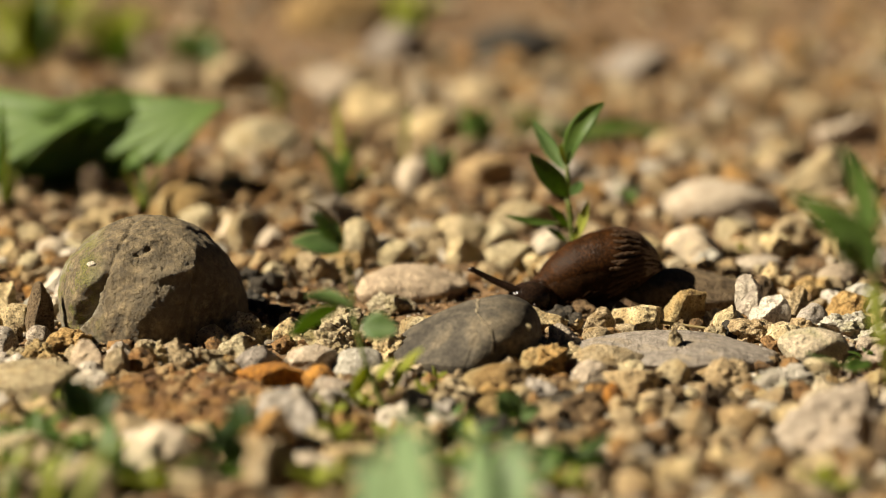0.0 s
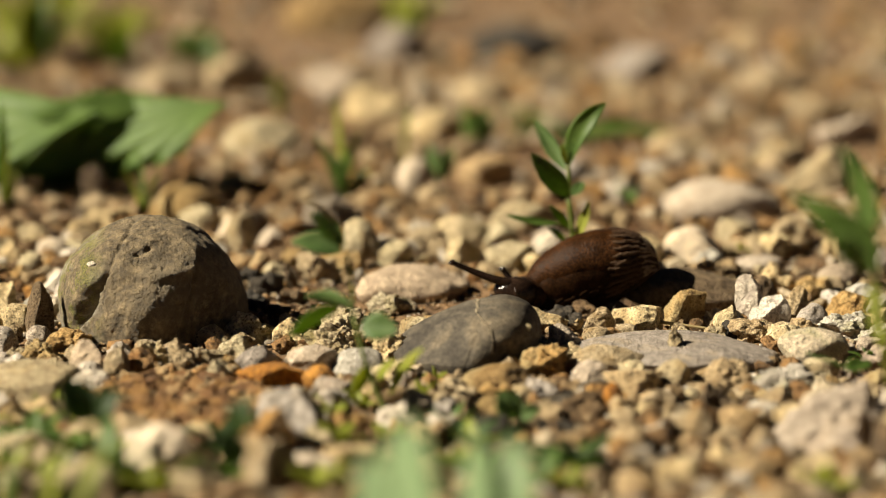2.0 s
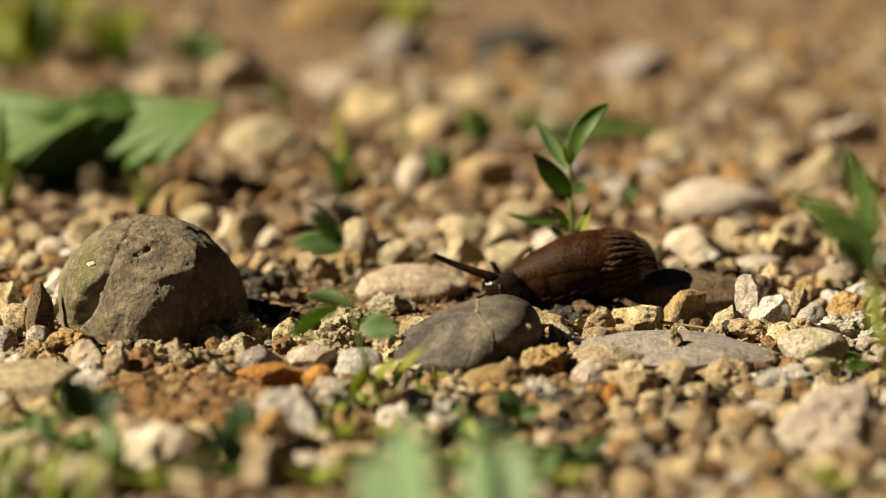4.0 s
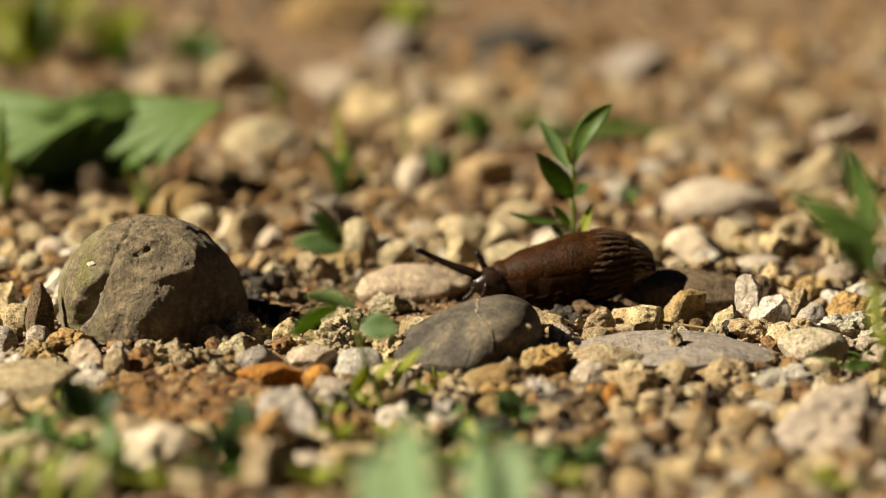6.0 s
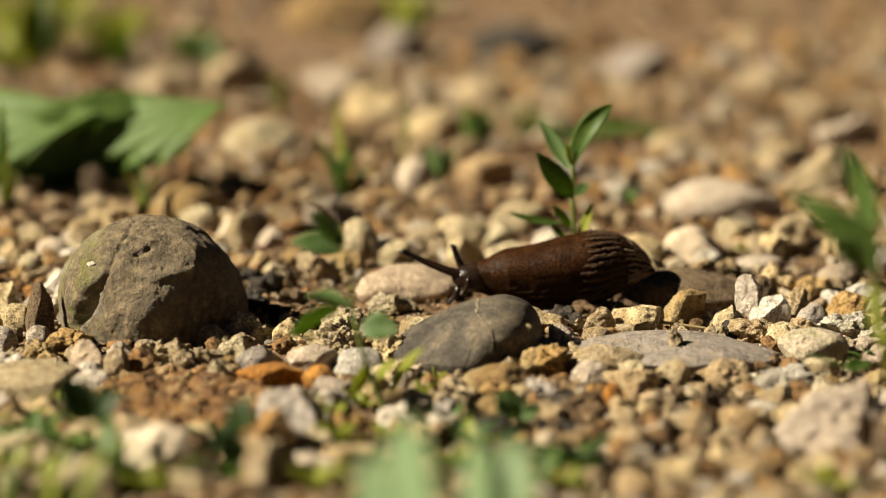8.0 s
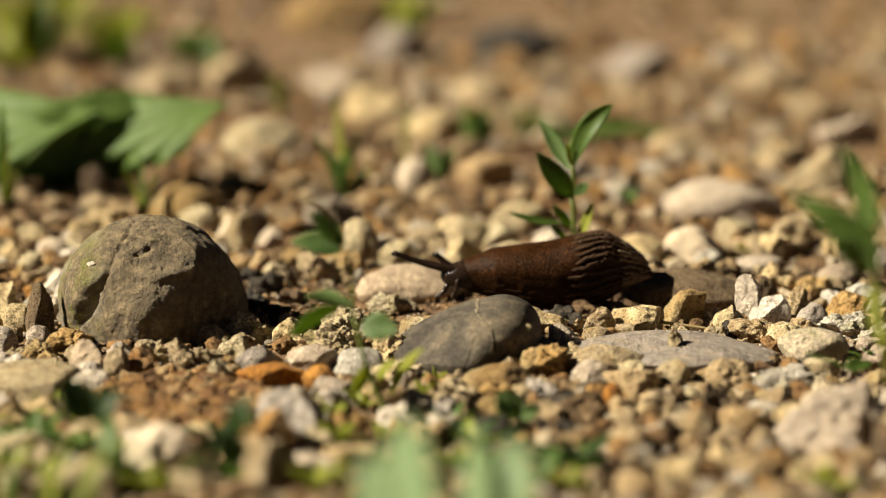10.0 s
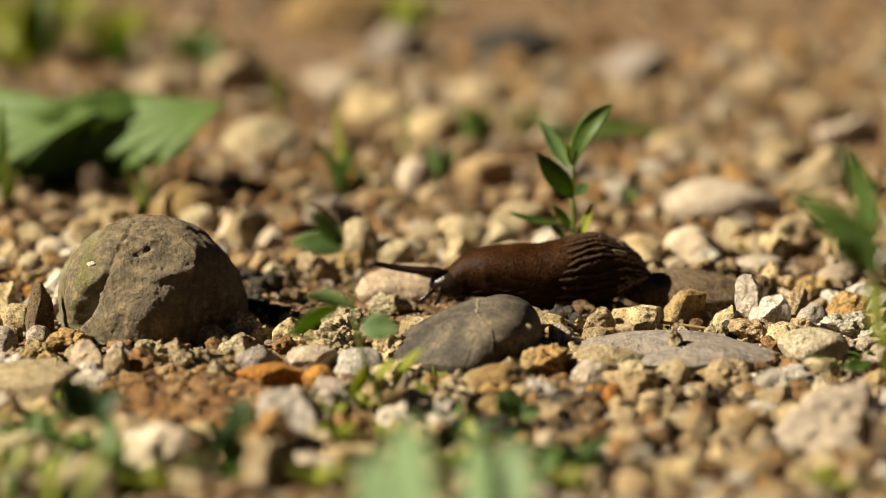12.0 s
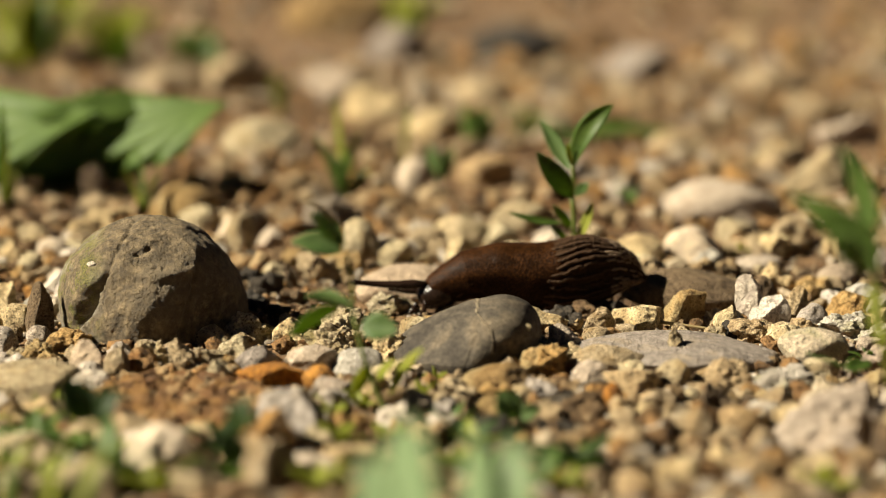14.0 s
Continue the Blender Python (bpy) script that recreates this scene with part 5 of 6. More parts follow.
rosette(-0.0473, -0.1623, 0.0075, LEAF_YELLOW, 8, 1270, "low yellowish green weed growing between the stones")
rosette(-0.0144, -0.1493, 0.0086, LEAF_YELLOW, 8, 1470, "low yellowish green weed growing between the stones")
rosette(0.0023, -0.1815, 0.0088, LEAF_YELLOW, 8, 1630, "low yellowish green weed growing between the stones")
rosette(-0.0206, -0.0922, 0.0073, LEAF_YELLOW, 7, 1350, "low yellowish green weed growing between the stones")
rosette(-0.0023, -0.0858, 0.0067, LEAF_YELLOW, 7, 1450, "low yellowish green weed growing between the stones")
rosette(0.0314, -0.2122, 0.0098, LEAF_YELLOW, 8, 1890, "low yellowish green weed growing between the stones")
rosette(-0.1137, -0.1429, 0.0124, LEAF_YELLOW, 9, 820, "low yellowish green weed growing between the stones")
rosette(-0.0985, -0.1719, 0.0134, LEAF, 9, 935, "low green weed growing between the stones")
rosette(-0.1165, -0.1623, 0.012, LEAF, 9, 810, "low green weed growing between the stones")
rosette(-0.0807, -0.1719, 0.0104, LEAF, 8, 1055, "low green weed growing between the stones")
rosette(-0.096, -0.1364, 0.0094, LEAF_YELLOW, 8, 930, "low yellowish green weed growing between the stones")
rosette(-0.0715, -0.2122, 0.0125, LEAF_YELLOW, 9, 1150, "low yellowish green weed growing between the stones")
rosette(-0.0999, -0.2002, 0.0128, LEAF_YELLOW, 9, 940, "low yellowish green weed growing between the stones")
rosette(-0.0537, -0.1751, 0.0089, LEAF, 8, 1240, "low green weed growing between the stones")
rosette(-0.0308, -0.1268, 0.0095, LEAF_YELLOW, 8, 1335, "low yellowish green weed growing between the stones")
rosette(0.0084, -0.1623, 0.0105, LEAF_YELLOW, 8, 1640, "low yellowish green weed growing between the stones")
rosette(0.033, -0.1815, 0.0088, LEAF_YELLOW, 7, 1840, "low yellowish green weed growing between the stones")

rosette(0.0340, -0.1900, 0.0170, LEAF_DARK_SHADE, 10, 2001, "low dark green weed growing between the stones")
rosette(0.0050, -0.1600, 0.0150, LEAF_DARK_SHADE, 9, 2002, "low dark green weed growing between the stones")
rosette(-0.0593, -0.1640, 0.0160, LEAF_DARK_SHADE, 9, 2003, "low dark green weed growing between the stones")
rosette(-0.1090, -0.1660, 0.0160, LEAF, 9, 2004, "low green weed growing between the stones")
rosette(-0.0830, -0.2000, 0.0190, LEAF, 10, 2005, "low green weed growing between the stones")


# ---- the slug: many rigid rings that slide over one another ----
SLUG_Y = 0.012
STATIONS = (0, 0.06, 0.14, 0.24, 0.36, 0.5, 0.66, 0.82, 0.93, 1.0)
BODY, FACE = {}, {}


def slug_at(t, x, top, foot):
    """Along the body from tail to mantle front, in millimetres: x, height of the back, height of the foot."""
    BODY[t] = (x, top, foot)


def head_at(t, centre, **feelers):
    """The head's centre (x, z, and how far it is turned to the near side) and each feeler's base and tip (x, z, x, z), in millimetres."""
    FACE[t] = (centre, feelers)


slug_at(0, [72.2, 69.7, 66.5, 62.5, 57.7, 52.4, 46.4, 40.4, 36.3, 33.7], [14.6, 19.2, 22.7, 25.6, 27.3, 26.2, 23.4, 18.8, 14.6, 11.8], [13.0, 11.4, 9.4, 7.0, 3.5, 0.2, -2.0, -3.5, -3.1, -2.9])
slug_at(3, [70.9, 68.5, 65.3, 61.4, 56.7, 50.6, 43.7, 36.7, 32.0, 28.9], [15.0, 20.2, 23.8, 25.7, 26.9, 26.7, 24.6, 20.5, 17.0, 13.6], [13.2, 11.3, 8.8, 6.3, 3.4, 0.3, -1.6, -2.1, -1.8, -1.6])
slug_at(6.5, [70.1, 66.9, 62.6, 57.4, 51.1, 43.7, 35.3, 26.9, 21.1, 17.4], [14.6, 20.6, 23.5, 25.6, 26.5, 25.1, 22.3, 20.2, 17.0, 16.3], [12.3, 10.4, 7.9, 4.9, 1.9, -0.4, -1.4, -0.2, 2.5, 4.7])
slug_at(8, [69.6, 66.0, 61.3, 55.5, 48.6, 40.8, 31.9, 22.9, 16.8, 12.8], [14.2, 19.4, 23.1, 25.5, 25.9, 24.2, 21.8, 20.4, 17.4, 16.2], [11.9, 10.1, 7.7, 4.3, 0.8, -0.4, -0.7, 1.8, 4.1, 5.2])
slug_at(10.5, [69.0, 64.7, 59.0, 52.0, 43.6, 35.8, 26.9, 18.0, 11.8, 7.9], [12.9, 18.6, 22.5, 25.8, 24.5, 22.6, 21.9, 20.9, 18.4, 16.9], [10.7, 8.8, 6.1, 2.1, -1.2, -2.2, -0.9, 2.9, 4.9, 5.6])
slug_at(12, [68.5, 63.9, 57.9, 50.5, 41.7, 33.6, 24.3, 15.0, 8.6, 4.5], [12.5, 18.6, 23.0, 25.3, 23.9, 22.1, 21.9, 21.1, 18.4, 14.9], [10.7, 7.9, 4.1, 0.8, -1.7, -2.1, -0.8, 3.6, 4.1, 4.3])
slug_at(13, [67.9, 63.2, 57.1, 49.5, 40.4, 31.5, 21.4, 11.2, 4.3, -0.2], [12.1, 18.9, 22.6, 24.6, 23.2, 22.0, 22.3, 20.9, 16.7, 14.0], [10.1, 7.7, 4.4, 0.2, -2.0, -1.8, 1.7, 3.8, 3.1, 2.7])
slug_at(14, [67.2, 62.2, 55.7, 47.6, 37.9, 29.1, 19.1, 9.0, 2.1, -2.3], [11.5, 18.9, 22.8, 24.5, 22.7, 22.1, 22.2, 19.8, 15.3, 12.0], [9.6, 7.5, 4.2, 0.0, -1.8, -1.2, 2.9, 3.0, 2.1, 0.7])
head_at(0, (28.8, 6.0, -8.0), near=(27.2, 7.9, 10.0, 15.5), far=(28.4, 7.6, 24.7, 6.1), low_near=(30.0, 3.6, 29.4, -0.6), low_far=(27.3, 2.1, 22.8, 3.4))
head_at(3, (22.0, 7.8, -5.0), near=(19.8, 11.6, 0.6, 18.3), far=(22.9, 8.4, 19.3, 14.0), low_near=(21.1, 9.0, 21.3, 4.9), low_far=(18.0, 8.8, 13.9, 6.1))
head_at(6.5, (14.7, 9.6, -1.0), near=(10.5, 12.6, -8.8, 20.5), far=(13.8, 12.2, 9.5, 18.6), low_near=(12.4, 9.1, 11.1, 5.2), low_far=(9.6, 9.1, 6.2, 4.1))
head_at(8, (10.2, 10.7, 0.0), near=(5.8, 12.4, -12.6, 19.7), far=(8.7, 9.7, 3.8, 19.8), low_near=(8.1, 11.3, 6.6, 6.7), low_far=(5.3, 8.5, 2.3, 2.9))
head_at(10.5, (5.7, 11.3, 0.0), near=(2.1, 14.2, -16.5, 18.4), far=(4.0, 12.4, -3.6, 15.9), low_near=(3.6, 10.8, 2.3, 5.7), low_far=(0.8, 9.5, -3.0, 5.0))
head_at(12, (2.7, 8.8, 0.0), near=(-1.7, 13.4, -21.8, 15.7), far=(1.1, 10.4, -10.2, 12.4), low_near=(-0.8, 9.4, -2.4, 3.6), low_far=(-3.6, 7.5, -7.4, 3.5))
head_at(13, (0.2, 7.4, 0.0), near=(-3.6, 11.6, -25.0, 13.6), far=(-1.7, 8.1, -12.5, 9.5), low_near=(-3.0, 8.4, -4.5, 0.9), low_far=(-5.5, 6.6, -9.8, 1.5))
head_at(14, (-1.5, 5.3, 0.0), near=(-6.0, 9.1, -28.8, 9.5), far=(-4.6, 5.8, -16.7, 6.0), low_near=(-6.0, 4.6, -7.5, -1.2), low_far=(-7.9, 3.7, -12.3, -1.8))
TIMES = sorted(BODY)
RINGS = 84
HALF_DEEP = (0.8, 3.1, 5.4, 7.8, 9.8, 10.0, 8.7, 7.4, 5.6, 4.1)
HALF_WIDE = (1.6, 3.4, 6.0, 8.6, 10.4, 11.0, 10.4, 8.8, 6.6, 5.4)
HALF_LONG = (1.5, 2.6, 4.6, 6.6, 8.6, 10.0, 8.8, 5.8, 3.6, 2.8)
REST_LENGTH = 0.062
UNDERCUT = 0.16


def ring_mesh(name, u, a, b, c, material, foot, middle):
    """One ring of the body: a full-sided ellipsoid, the foot with a narrow brim; "rest" is each point's place on the resting body."""
    around, along = 56, 10
    pts, faces = [], []
    for i in range(along + 1):
        s = -math.cos(math.pi * i / along)
        r = math.sqrt(max(0.0, 1 - s * s))
        for k in range(around):
            g = 2 * math.pi * k / around
            y, z = math.cos(g), math.sin(g)
            e = 2.1 if (z < 0) == foot else 3.6
            e = 3.0 if middle else e
            full = (abs(y) ** e + abs(z) ** e) ** (-1 / e)
            wave = 1 + 0.07 * math.exp(-((z + 0.72) / 0.10) ** 2) if foot and z < -0.4 else 1
            under = 1 if foot else 1 + UNDERCUT * min(0.0, z * full)
            pts.append((s * a, y * b * r * full * wave * under, z * c * r * full * wave))
    for i in range(along):
        for k in range(around):
            j = (k + 1) % around
            faces.append((i * around + k, i * around + j, (i + 1) * around + j, (i + 1) * around + k))
    me = mesh_of(name, pts, faces, material)
    rise = 0.02 * ("flank" in name) + 0.04 * foot
    rest = me.attributes.new("rest", "FLOAT_VECTOR", "POINT")
    rest.data.foreach_set("vector", [q for x, y, z in pts for q in (x + u * REST_LENGTH, y, z + rise)])
    return me


for k in range(12):
    FOOTPRINTS.append((-0.026 + k * 0.009, SLUG_Y + 0.002, 0.013, 0.013))
slug = plant("slug", "brown slug with granular mantle and furrowed tail creeping over stones", (0, SLUG_Y, 0), "slug")
PIECES = []
for i in range(RINGS):
    u = i / (RINGS - 1)
    a, b, c = (np.interp(u, STATIONS, q) * 0.001 for q in (HALF_LONG, HALF_WIDE, HALF_DEEP))
    for place in ("back", "flank", "foot"):
        low = place == "foot"
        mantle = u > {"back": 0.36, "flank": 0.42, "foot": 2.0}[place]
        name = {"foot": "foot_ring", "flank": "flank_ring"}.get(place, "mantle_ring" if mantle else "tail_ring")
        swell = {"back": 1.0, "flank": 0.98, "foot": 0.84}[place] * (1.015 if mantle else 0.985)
        # flank rings wear the mantle skin with their shade painted in
        ob = new(name, ring_mesh(name, u, a, b * swell, c, SOLE if low and u > 0.3 else ((FLANK_SHADED if place == "flank" else MANTLE) if mantle else UNDERSKIN), low, place == "flank"))
        ob.parent = slug
        PIECES.append((ob, u, place, c))


def skin_point(t, u, w, side):
    """A place on the skin: u from tail to front, w from -1 at the foot over 0 on the flank to 1 on the crest, side -1 or 1."""
    x, top, low = (np.interp(min(max(u, 0), 1), STATIONS, q) * 0.001 for q in BODY[t])
    us = np.linspace(max(0, u - 0.2), min(1, u + 0.2), 33)
    xs, a, b = (np.interp(us, STATIONS, q) * 0.001 for q in (BODY[t][0], HALF_LONG, HALF_WIDE))
    reach = np.sqrt(np.clip(1 - ((x - xs) / a) ** 2, 0, 1))
    b = float((b * reach).max())
    c = np.interp(u, STATIONS, HALF_DEEP) * 0.001
    tops, cs = (np.interp(us, STATIONS, q) * 0.001 for q in (BODY[t][1], HALF_DEEP))
    if u < 0.3:
        top = max(top, float(np.where(reach > 0, tops - cs + cs * reach, 0).max()))
    high, deep = top - c, low + c
    if deep > high:
        high = deep = (high + deep) / 2
    th = math.radians(90) * max(0.0, abs(w) - 0.15) / 0.85
    e = 2 / 2.1
    y = b * math.cos(th) ** e * (1.0 if w > 0.15 else max(0.88, 0.98 + 0.3 * w))
    if abs(w) <= 0.15:
        z = deep + (high - deep) * (w + 0.15) / 0.3
    else:
        z = high + c * math.sin(th) ** e if w > 0 else deep - c * math.sin(th) ** e
    return Vector((x, side * y, z))


def skin_pose(t, u, w, side, turn):
    """Where a fold of skin lies: along the body, outward, at a place on the skin."""
    p = skin_point(t, u, w, side)
    way = (skin_point(t, u - 0.03, w, side) - skin_point(t, u + 0.03, w, side)).normalized()
    if w > 0.985:
        across = Vector((0, 1, 0))
    else:
        across = skin_point(t, u, min(0.98, w + 0.06), side) - skin_point(t, u, max(-0.98, w - 0.06), side)
        across = (across - way * across.dot(way)).normalized() * side
    out = way.cross(across).normalized()
    if (out.z if w > 0.5 else out.y * side) < 0:
        across, out = -across, -out
    m = Matrix((way, across, out)).transposed()
    return Matrix.Translation(p) @ (m @ Matrix.Rotation(turn, 3, "Z")).to_4x4()


def fold_mesh(name, seed, material):
    """A long low fold of skin, pinched at its ends, kinked and lumpy; one unit long, wide and high."""
    rng = random.Random(seed)
    kink, phase = rng.uniform(-0.18, 0.18), rng.uniform(0, 6)
    along, around = 16, 10
    pts, faces = [], []
    for i in range(along + 1):
        s = -1 + 2 * i / along
        r = max(0.02, (1 - abs(s) ** 2.6)) ** 0.5 * (1 + 0.16 * math.sin(s * 7 + phase) + 0.09 * math.sin(s * 17 + phase * 2))
        for k in range(around):
            g = 2 * math.pi * k / around
            pts.append((s * 0.5, 0.5 * r * math.cos(g) + kink * math.sin(s * 3 + phase), 0.5 * r * math.sin(g) * (1 + 0.12 * math.sin(s * 13 + phase))))
    for i in range(along):
        for k in range(around):
            j = (k + 1) % around
            faces.append((i * around + k, i * around + j, (i + 1) * around + j, (i + 1) * around + k))
    return mesh_of(name, pts, faces, material)


# tubercles in rows over the tail, finer folds on the flank under the mantle, and a pale hem along the foot
FOLDS = []
fold_rng = random.Random(77)
TUBERCLES = [fold_mesh("tubercle", k, TUBERCLE) for k in range(6)]
TAIL_TUBERCLES = [fold_mesh("tubercle", k, TAIL_TUBERCLE) for k in range(6)]
FLANK_FOLDS = [fold_mesh("flank_fold", 20 + k, FLANK_FOLD) for k in range(6)]
HEMS = [fold_mesh("foot_hem", 40 + k, FRINGE) for k in range(3)]


def lay_fold(meshes, u, w, side, long, wide, high, turn=0.0):
    ob = new(meshes[0].name.split(".")[0], fold_rng.choice(meshes))
    ob.parent = slug
    ob.scale = (long, wide, high)
    FOLDS.append((ob, u, w, side, turn))


for row in range(14):
    w = -0.80 + 0.1385 * row
    for side in (-1, 1):
        if w > 0.98 and side > 0:
            continue
        end = 0.36 + 0.05 * max(0.0, 0.5 - w) + fold_rng.uniform(-0.02, 0.035)
        u = 0.015 + 0.02 * (row % 2)
        while u < end:
            b = np.interp(u, STATIONS, HALF_WIDE) * 0.001
            fade = min(1.0, 0.45 + (end - u) / 0.12)
            lay_fold(TAIL_TUBERCLES if u < 0.10 + fold_rng.uniform(0, 0.09) else TUBERCLES, u, min(1.0, w + fold_rng.uniform(-0.025, 0.025)), side, 0.0020 + 0.0030 * min(1, u / 0.2) * fold_rng.uniform(0.75, 1.15),
                     0.0004 + 0.078 * b * fold_rng.uniform(0.85, 1.15), (0.0006 + 0.095 * b) * fade, fold_rng.uniform(-0.16, 0.16))
            u += 0.036 * fold_rng.uniform(0.85, 1.15)
for row in range(3):
    for side in (-1, 1):
        u = 0.43 + 0.02 * (row % 2)
        while u < 0.95 - 0.05 * row:
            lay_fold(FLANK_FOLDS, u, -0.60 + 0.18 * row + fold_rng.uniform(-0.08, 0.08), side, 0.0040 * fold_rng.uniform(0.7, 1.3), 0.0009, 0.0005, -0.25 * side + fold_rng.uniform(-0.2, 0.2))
            u += 0.048
for side in (-1, 1):
    for k in range(12):
        lay_fold(HEMS, 0.005 + k * 0.022, -0.93, side, 0.0034, 0.0010, 0.0011)

head_v, head_f = ball(4)
head = part("head", [(x * 0.0074, y * 0.0050, z * 0.0050 * (1 + 0.15 * x)) for x, y, z in head_v], head_f, HEAD, slug, "glossy dark head")
neck_v, neck_f = ball(4)
neck = part("neck", [(x * 0.0075, y * 0.0056, z * 0.0052) for x, y, z in neck_v], neck_f, NECK, slug, "dark wrinkled neck")


def feeler(name, length, r0, r1, knob, label):
    """A tapered feeler along +x with a swollen tip."""
    n = 16
    pts, rad = [], []
    for k in range(n + 1):
        s = k / n
        pts.append((s * length, 0, 0.0006 * math.sin(s * 3.1)))
        rad.append((r0 + (r1 - r0) * s ** 0.7) * min(1.0, 0.25 + 4 * s))
    for k in range(1, 7):
        s = k / 6
        pts.append((length + knob * (1.8 * s - 0.2), 0, 0))
        rad.append(max(0.00008, knob * math.sin(math.pi * min(0.97, 0.3 + 0.68 * s))))
    v, f = tube(pts, rad, 14)
    ob = part(name, v, f, HEAD, slug, label)
    if knob > 0.001:
        v, f = ball(3)
        part("eye", v * 0.0006, f, EYE_SPOT, ob, "black eye spot", (length + knob * 1.15, 0, 0.0004))
    return ob


FEELERS = {"near": (feeler("upper_feeler", 0.0235, 0.0020, 0.00085, 0.00105, "long dark upper feeler with eye at its tip"), 0.0235, -0.0030),
           "far": (feeler("upper_feeler", 0.0115, 0.0018, 0.0009, 0.00105, "long dark upper feeler with eye at its tip"), 0.0115, 0.0030),
           "low_near": (feeler("lower_feeler", 0.0058, 0.0011, 0.0007, 0.0008, "short dark lower feeler"), 0.0058, -0.0070),
           "low_far": (feeler("lower_feeler", 0.0058, 0.0011, 0.0007, 0.0008, "short dark lower feeler"), 0.0058, -0.0030)}


def ring_pose(t, u, place, c):
    x, top, low = BODY[t]
    at, before, after = ([np.interp(min(max(q, 0), 1), STATIONS, r) * 0.001 for r in (x, top, low)] for q in (u, u - 0.05, u + 0.05))
    share = {"back": 0.0, "flank": 0.5, "foot": 1.0}[place]
    rise = (after[1] - before[1]) * (1 - share) + (after[2] - before[2]) * share
    tilt = math.degrees(math.atan2(rise, before[0] - after[0]))
    high, deep = at[1] - c, at[2] + c
    if deep > high:
        high = deep = (high + deep) / 2
    return pose(at[0], 0, high * (1 - share) + deep * share, 0, max(-40, min(40, tilt)), 0)


def slug_motions():
    for ob, u, place, c in PIECES:
        walk(ob, [(t, ring_pose(t, u, place, c)) for t in TIMES])
    for ob, u, w, side, turn in FOLDS:
        walk(ob, [(t, skin_pose(t, u, w, side, turn)) for t in TIMES])
    head_rows, neck_rows = [], []
    feeler_rows = {key: [] for key in FEELERS}
    for t in TIMES:
        (hx, hz, hy), feelers = FACE[t]
        x, top, low = BODY[t]
        mid = (top[-1] + low[-1]) / 2
        tilt = math.degrees(math.atan2(hz - mid, x[-1] + 6 - hx))
        head_rows.append((t, pose(hx * 0.001, hy * 0.001 - 0.001, hz * 0.001, 0, tilt, 0)))
        neck_rows.append((t, pose((hx * 0.45 + (x[-1] + 1) * 0.55) * 0.001, hy * 0.0005, (hz * 0.5 + mid * 0.5) * 0.001, 0, tilt, 0)))
        for key, (bx, bz, tx, tz) in feelers.items():
            ob, length, y = FEELERS[key]
            up = math.atan2(tz - bz, tx - bx)
            way = Vector((math.cos(up), 0, math.sin(up)))
            base = Vector((tx * 0.001, y + hy * 0.001, tz * 0.001)) - way * length
            feeler_rows[key].append((t, Matrix.Translation(base) @ pose(0, 0, 0, 0, -math.degrees(up), 0)))
    walk(head, head_rows)
    walk(neck, neck_rows)
    for key, rows in feeler_rows.items():
        walk(FEELERS[key][0], rows)


# ---- the rest of the gravel ----
def taken(x, y, r):
    return any(math.hypot(x - a, y - b) < 0.86 * big + 0.45 * r for a, b, big, small in FOOTPRINTS)


def in_hollow(x, y):
    """The shaded hollow of bare soil behind the boulder."""
    return -0.074 < x < -0.030 - 0.1 * max(0.0, y) and -0.016 < y < 0.115


def in_crumbs(x, y):
    """The patch of reddish crumbled soil in front of the boulder."""
    return ((x + 0.075) / 0.024) ** 2 + ((y + 0.108) / 0.034) ** 2 < 1


def is_bare(x, y):
    """Patches of open soil between the stones farther back."""
    return y > 0.06 and noise.noise(Vector((x * 15, y * 8, 3.3))) > 0.16


def near_gravel():
    """Loose stones in the stretch round the slug, each a thing of its own."""
    rng = random.Random(11)
    shapes = [(style, k) for style in ("block", "crumb", "block", "crumb") for k in range(6)]
    tones = ["tan", "cream", "ochre", "cream", "clod", "pink", "tan", "white", "cream", "orange", "grey", "brown", "cream", "white", "pale", "tan"]
    meshes = {}
    made = 0
    for _ in range(6000):
        if made >= 290:
            break
        y = rng.uniform(-0.125, 0.10)
        x = rng.uniform(-0.175, 0.175) * (1 + y)
        r = rng.choice((0.0025, 0.003, 0.0038, 0.0045, 0.0055, 0.0065))
        if taken(x, y, r) or (-0.034 < x < 0.076 and -0.022 < y < 0.042) or in_hollow(x, y) or in_crumbs(x, y):
            continue
        style, k = rng.choice(shapes)
        tone = rng.choice(tones)
        key = (style, k % 5, tone)
        if key not in meshes:
            v, f = stone_shape(style, 4, 200 + k % 5, (0.005, 0.0043, 0.0037))
            meshes[key] = mesh_of("gravel_stone", v, f, TONES[tone], False)
        ob = new("gravel_stone", meshes[key])
        ob.location = (x, y, r * 0.4 + bank(y))
        ob.rotation_euler = (rng.uniform(-0.5, 0.5), rng.uniform(-0.5, 0.5), rng.uniform(0, 6.28))
        ob.scale = (r / 0.005,) * 3
        tagged(ob, "small " + tone + " stone lying loose in the gravel", "stone", "gravel stones")
        FOOTPRINTS.append((x, y, r, r))
        made += 1


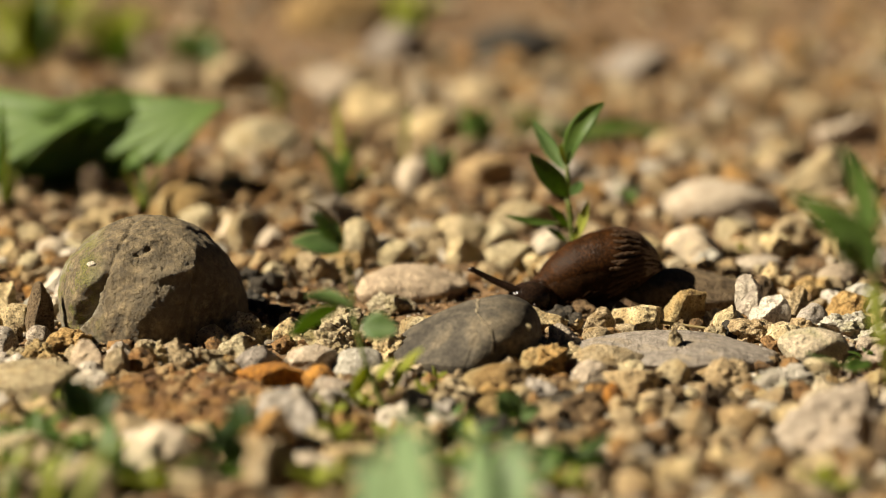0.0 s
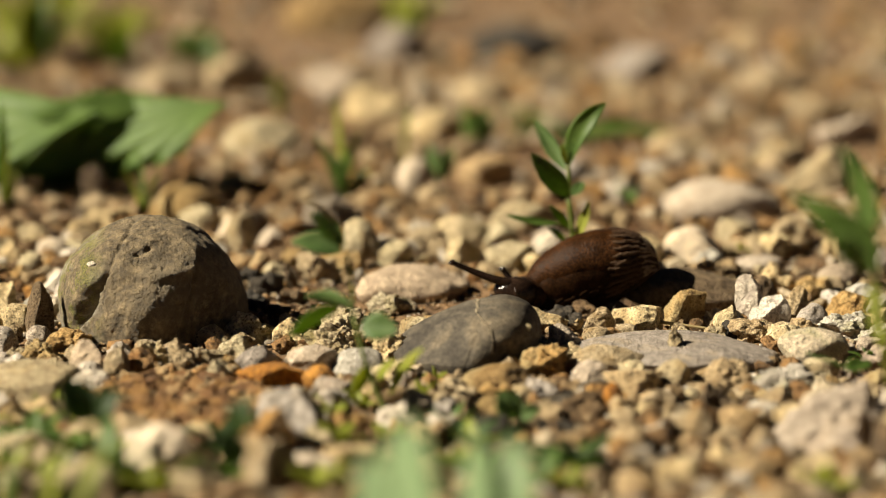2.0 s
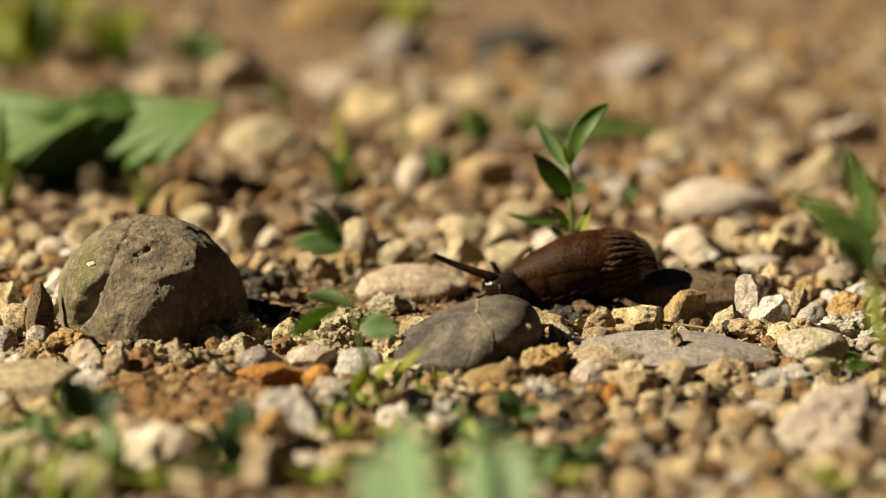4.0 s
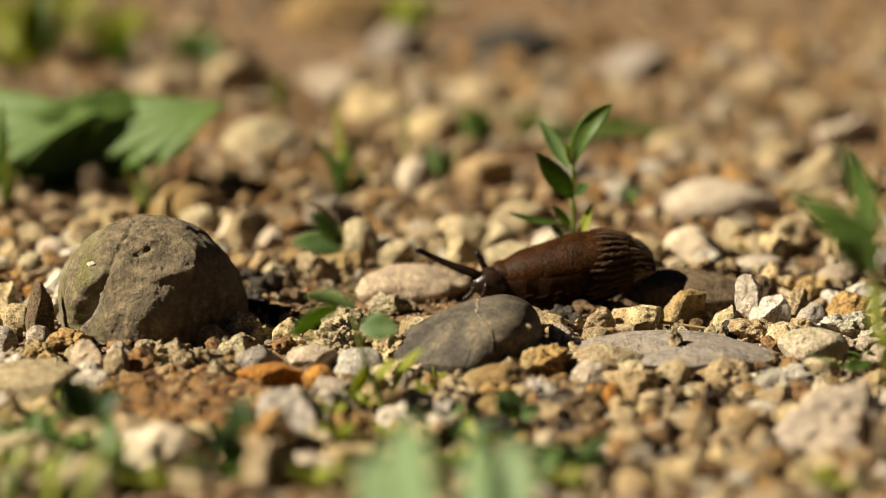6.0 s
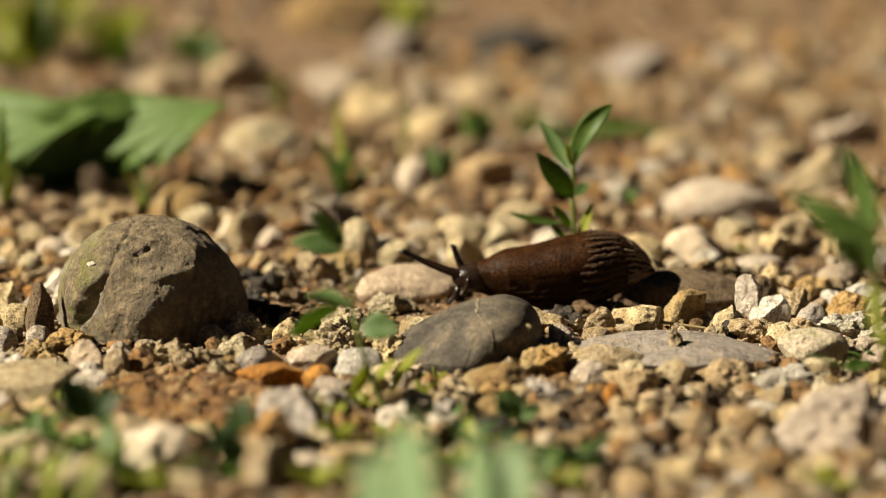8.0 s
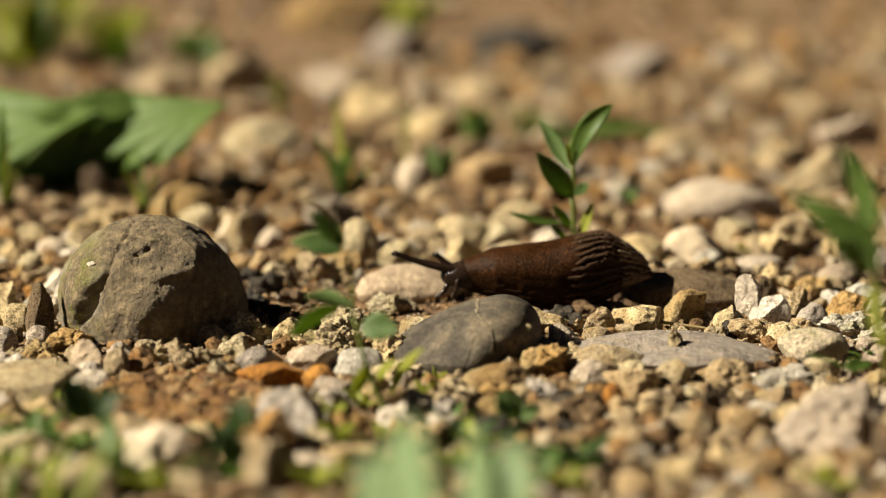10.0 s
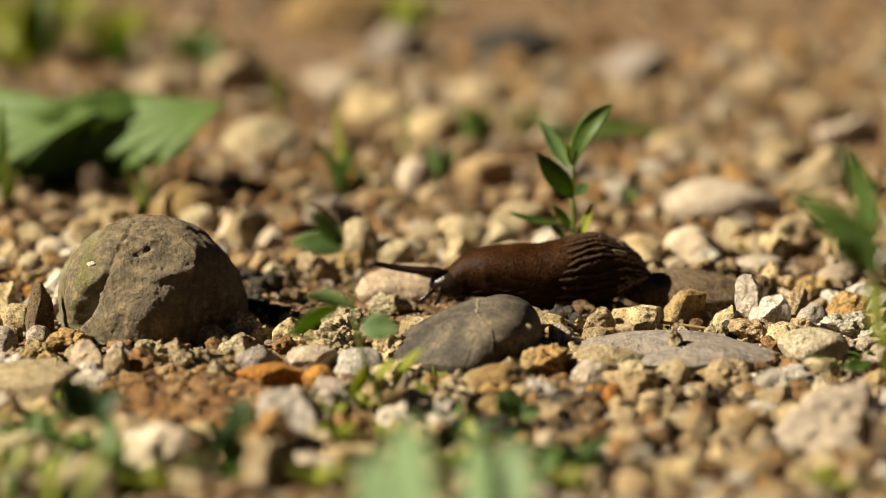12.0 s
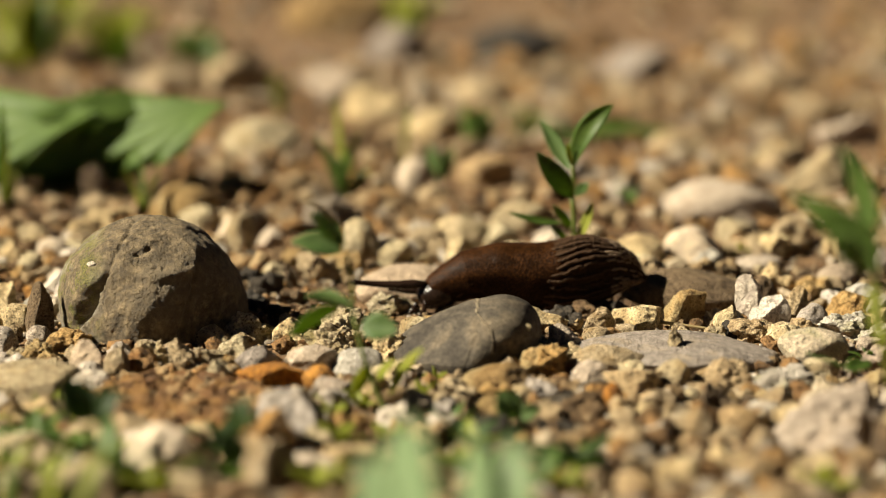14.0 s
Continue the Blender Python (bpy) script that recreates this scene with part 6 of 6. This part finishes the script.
def joined_gravel(name, label, count, seed, span, size, level, avoid, sink=0.3, material=None):
    """Gravel past counting, joined into one mesh."""
    rng = np.random.default_rng(seed)
    bases = [stone_shape(s, level, 300 + i, (1, 1, 1))[0] for i, s in enumerate(("block", "crumb", "block", "crumb", "block", "block", "crumb", "pebble", "block", "crumb"))]
    faces = ball(level)[1]
    vs, fs, n = [], [], 0
    for _ in range(count):
        x, y, r = span(rng)
        r *= size[0] + (size[1] - size[0]) * rng.random() ** 2.6
        if avoid and (taken(x, y, r) or (r > 0.0016 and -0.034 < x < 0.076 and -0.022 < y < 0.048) or (r > 0.0024 and material is None and is_bare(x, y)) or (r > 0.0016 and material is None and (in_hollow(x, y) or in_crumbs(x, y)))):
            continue
        ang = rng.uniform(-0.7, 0.7, 2)
        m = np.array((Matrix.Rotation(rng.uniform(0, 6.28), 3, "Z") @ Matrix.Rotation(ang[0], 3, "X") @ Matrix.Rotation(ang[1], 3, "Y")))
        v = (bases[rng.integers(len(bases))] * (np.array((1, 0.82, 0.68)) * rng.uniform(0.85, 1.15, 3)) * r) @ m.T + (x, y, r * (0.6 - sink) + float(bank(y)))
        vs.append(v)
        fs.append(faces + n)
        n += len(v)
    v, f = np.concatenate(vs), np.concatenate(fs)
    me = bpy.data.meshes.new(name)
    me.vertices.add(len(v))
    me.vertices.foreach_set("co", v.ravel())
    me.loops.add(len(f) * 3)
    me.loops.foreach_set("vertex_index", f.ravel())
    me.polygons.add(len(f))
    me.polygons.foreach_set("loop_start", np.arange(0, len(f) * 3, 3))
    me.polygons.foreach_set("use_smooth", np.full(len(f), False))
    me.update(calc_edges=True)
    me.materials.append(material or GRAVEL)
    tagged(new(name, me), label, "gravel", kind="stuff")


def fan(y0, y1, margin=1.15):
    def pick(rng):
        while True:
            y = rng.uniform(y0, y1)
            half = 0.18 * (0.8 + y) * margin + 0.02
            far = 0.18 * (0.8 + y1) * margin + 0.02
            if rng.random() < half / far:
                return rng.uniform(-half, half), y, 1.0
    return pick


near_gravel()
def crumb_patch(rng):
    a, q = rng.uniform(0, 6.283), math.sqrt(rng.random())
    return -0.075 + 0.027 * q * math.cos(a), -0.114 + 0.033 * q * math.sin(a), 1.0


joined_gravel("grit", "tiny brown and cream grit on the soil", 6500, 31, fan(-0.16, 0.10), (0.0004, 0.0013), 1, False, 0.1)
joined_gravel("fine_gravel", "fine tan and ochre gravel grains between larger stones", 2600, 21, fan(-0.10, 0.06), (0.0009, 0.0040), 3, True)
joined_gravel("front_gravel", "loose tan and cream gravel close to the camera", 4600, 25, fan(-0.34, -0.08, 1.4), (0.0010, 0.0052), 2, True)
joined_gravel("middle_gravel", "loose tan, cream and grey gravel behind the slug", 6200, 22, fan(0.05, 0.62), (0.0011, 0.0066), 2, True)
joined_gravel("far_gravel", "sunlit tan and cream gravel reaching far back", 3200, 23, fan(0.6, 2.0), (0.0022, 0.0105), 2, True)
joined_gravel("side_gravel", "loose gravel round the place", 3500, 24, lambda rng: (rng.uniform(-1.2, 1.2), rng.uniform(-1.0, 2.2), 1.0), (0.003, 0.012), 1, True)
joined_gravel("soil_crumbs", "reddish brown crumbled soil before the boulder", 1900, 41, crumb_patch, (0.0005, 0.0046), 2, False, 0.1, CRUMBS)
joined_gravel("loose_crumbs", "reddish brown soil crumbs scattered between the stones", 3000, 42, fan(-0.10, 0.60, 1.2), (0.0007, 0.0040), 2, True, 0.2, CRUMBS)


# ---- what moves ----
SPRIG_TURNS = ((0, 0.0), (1.5, 0.5), (3, 0.9), (6.5, 2.8), (8, 2.8), (14, 2.9))


def motions():
    slug_motions()
    at = seedling.location.copy()
    walk(seedling, [(t, pose(at.x, at.y, at.z, 0, a, 0)) for t, a in SPRIG_TURNS])


motions()
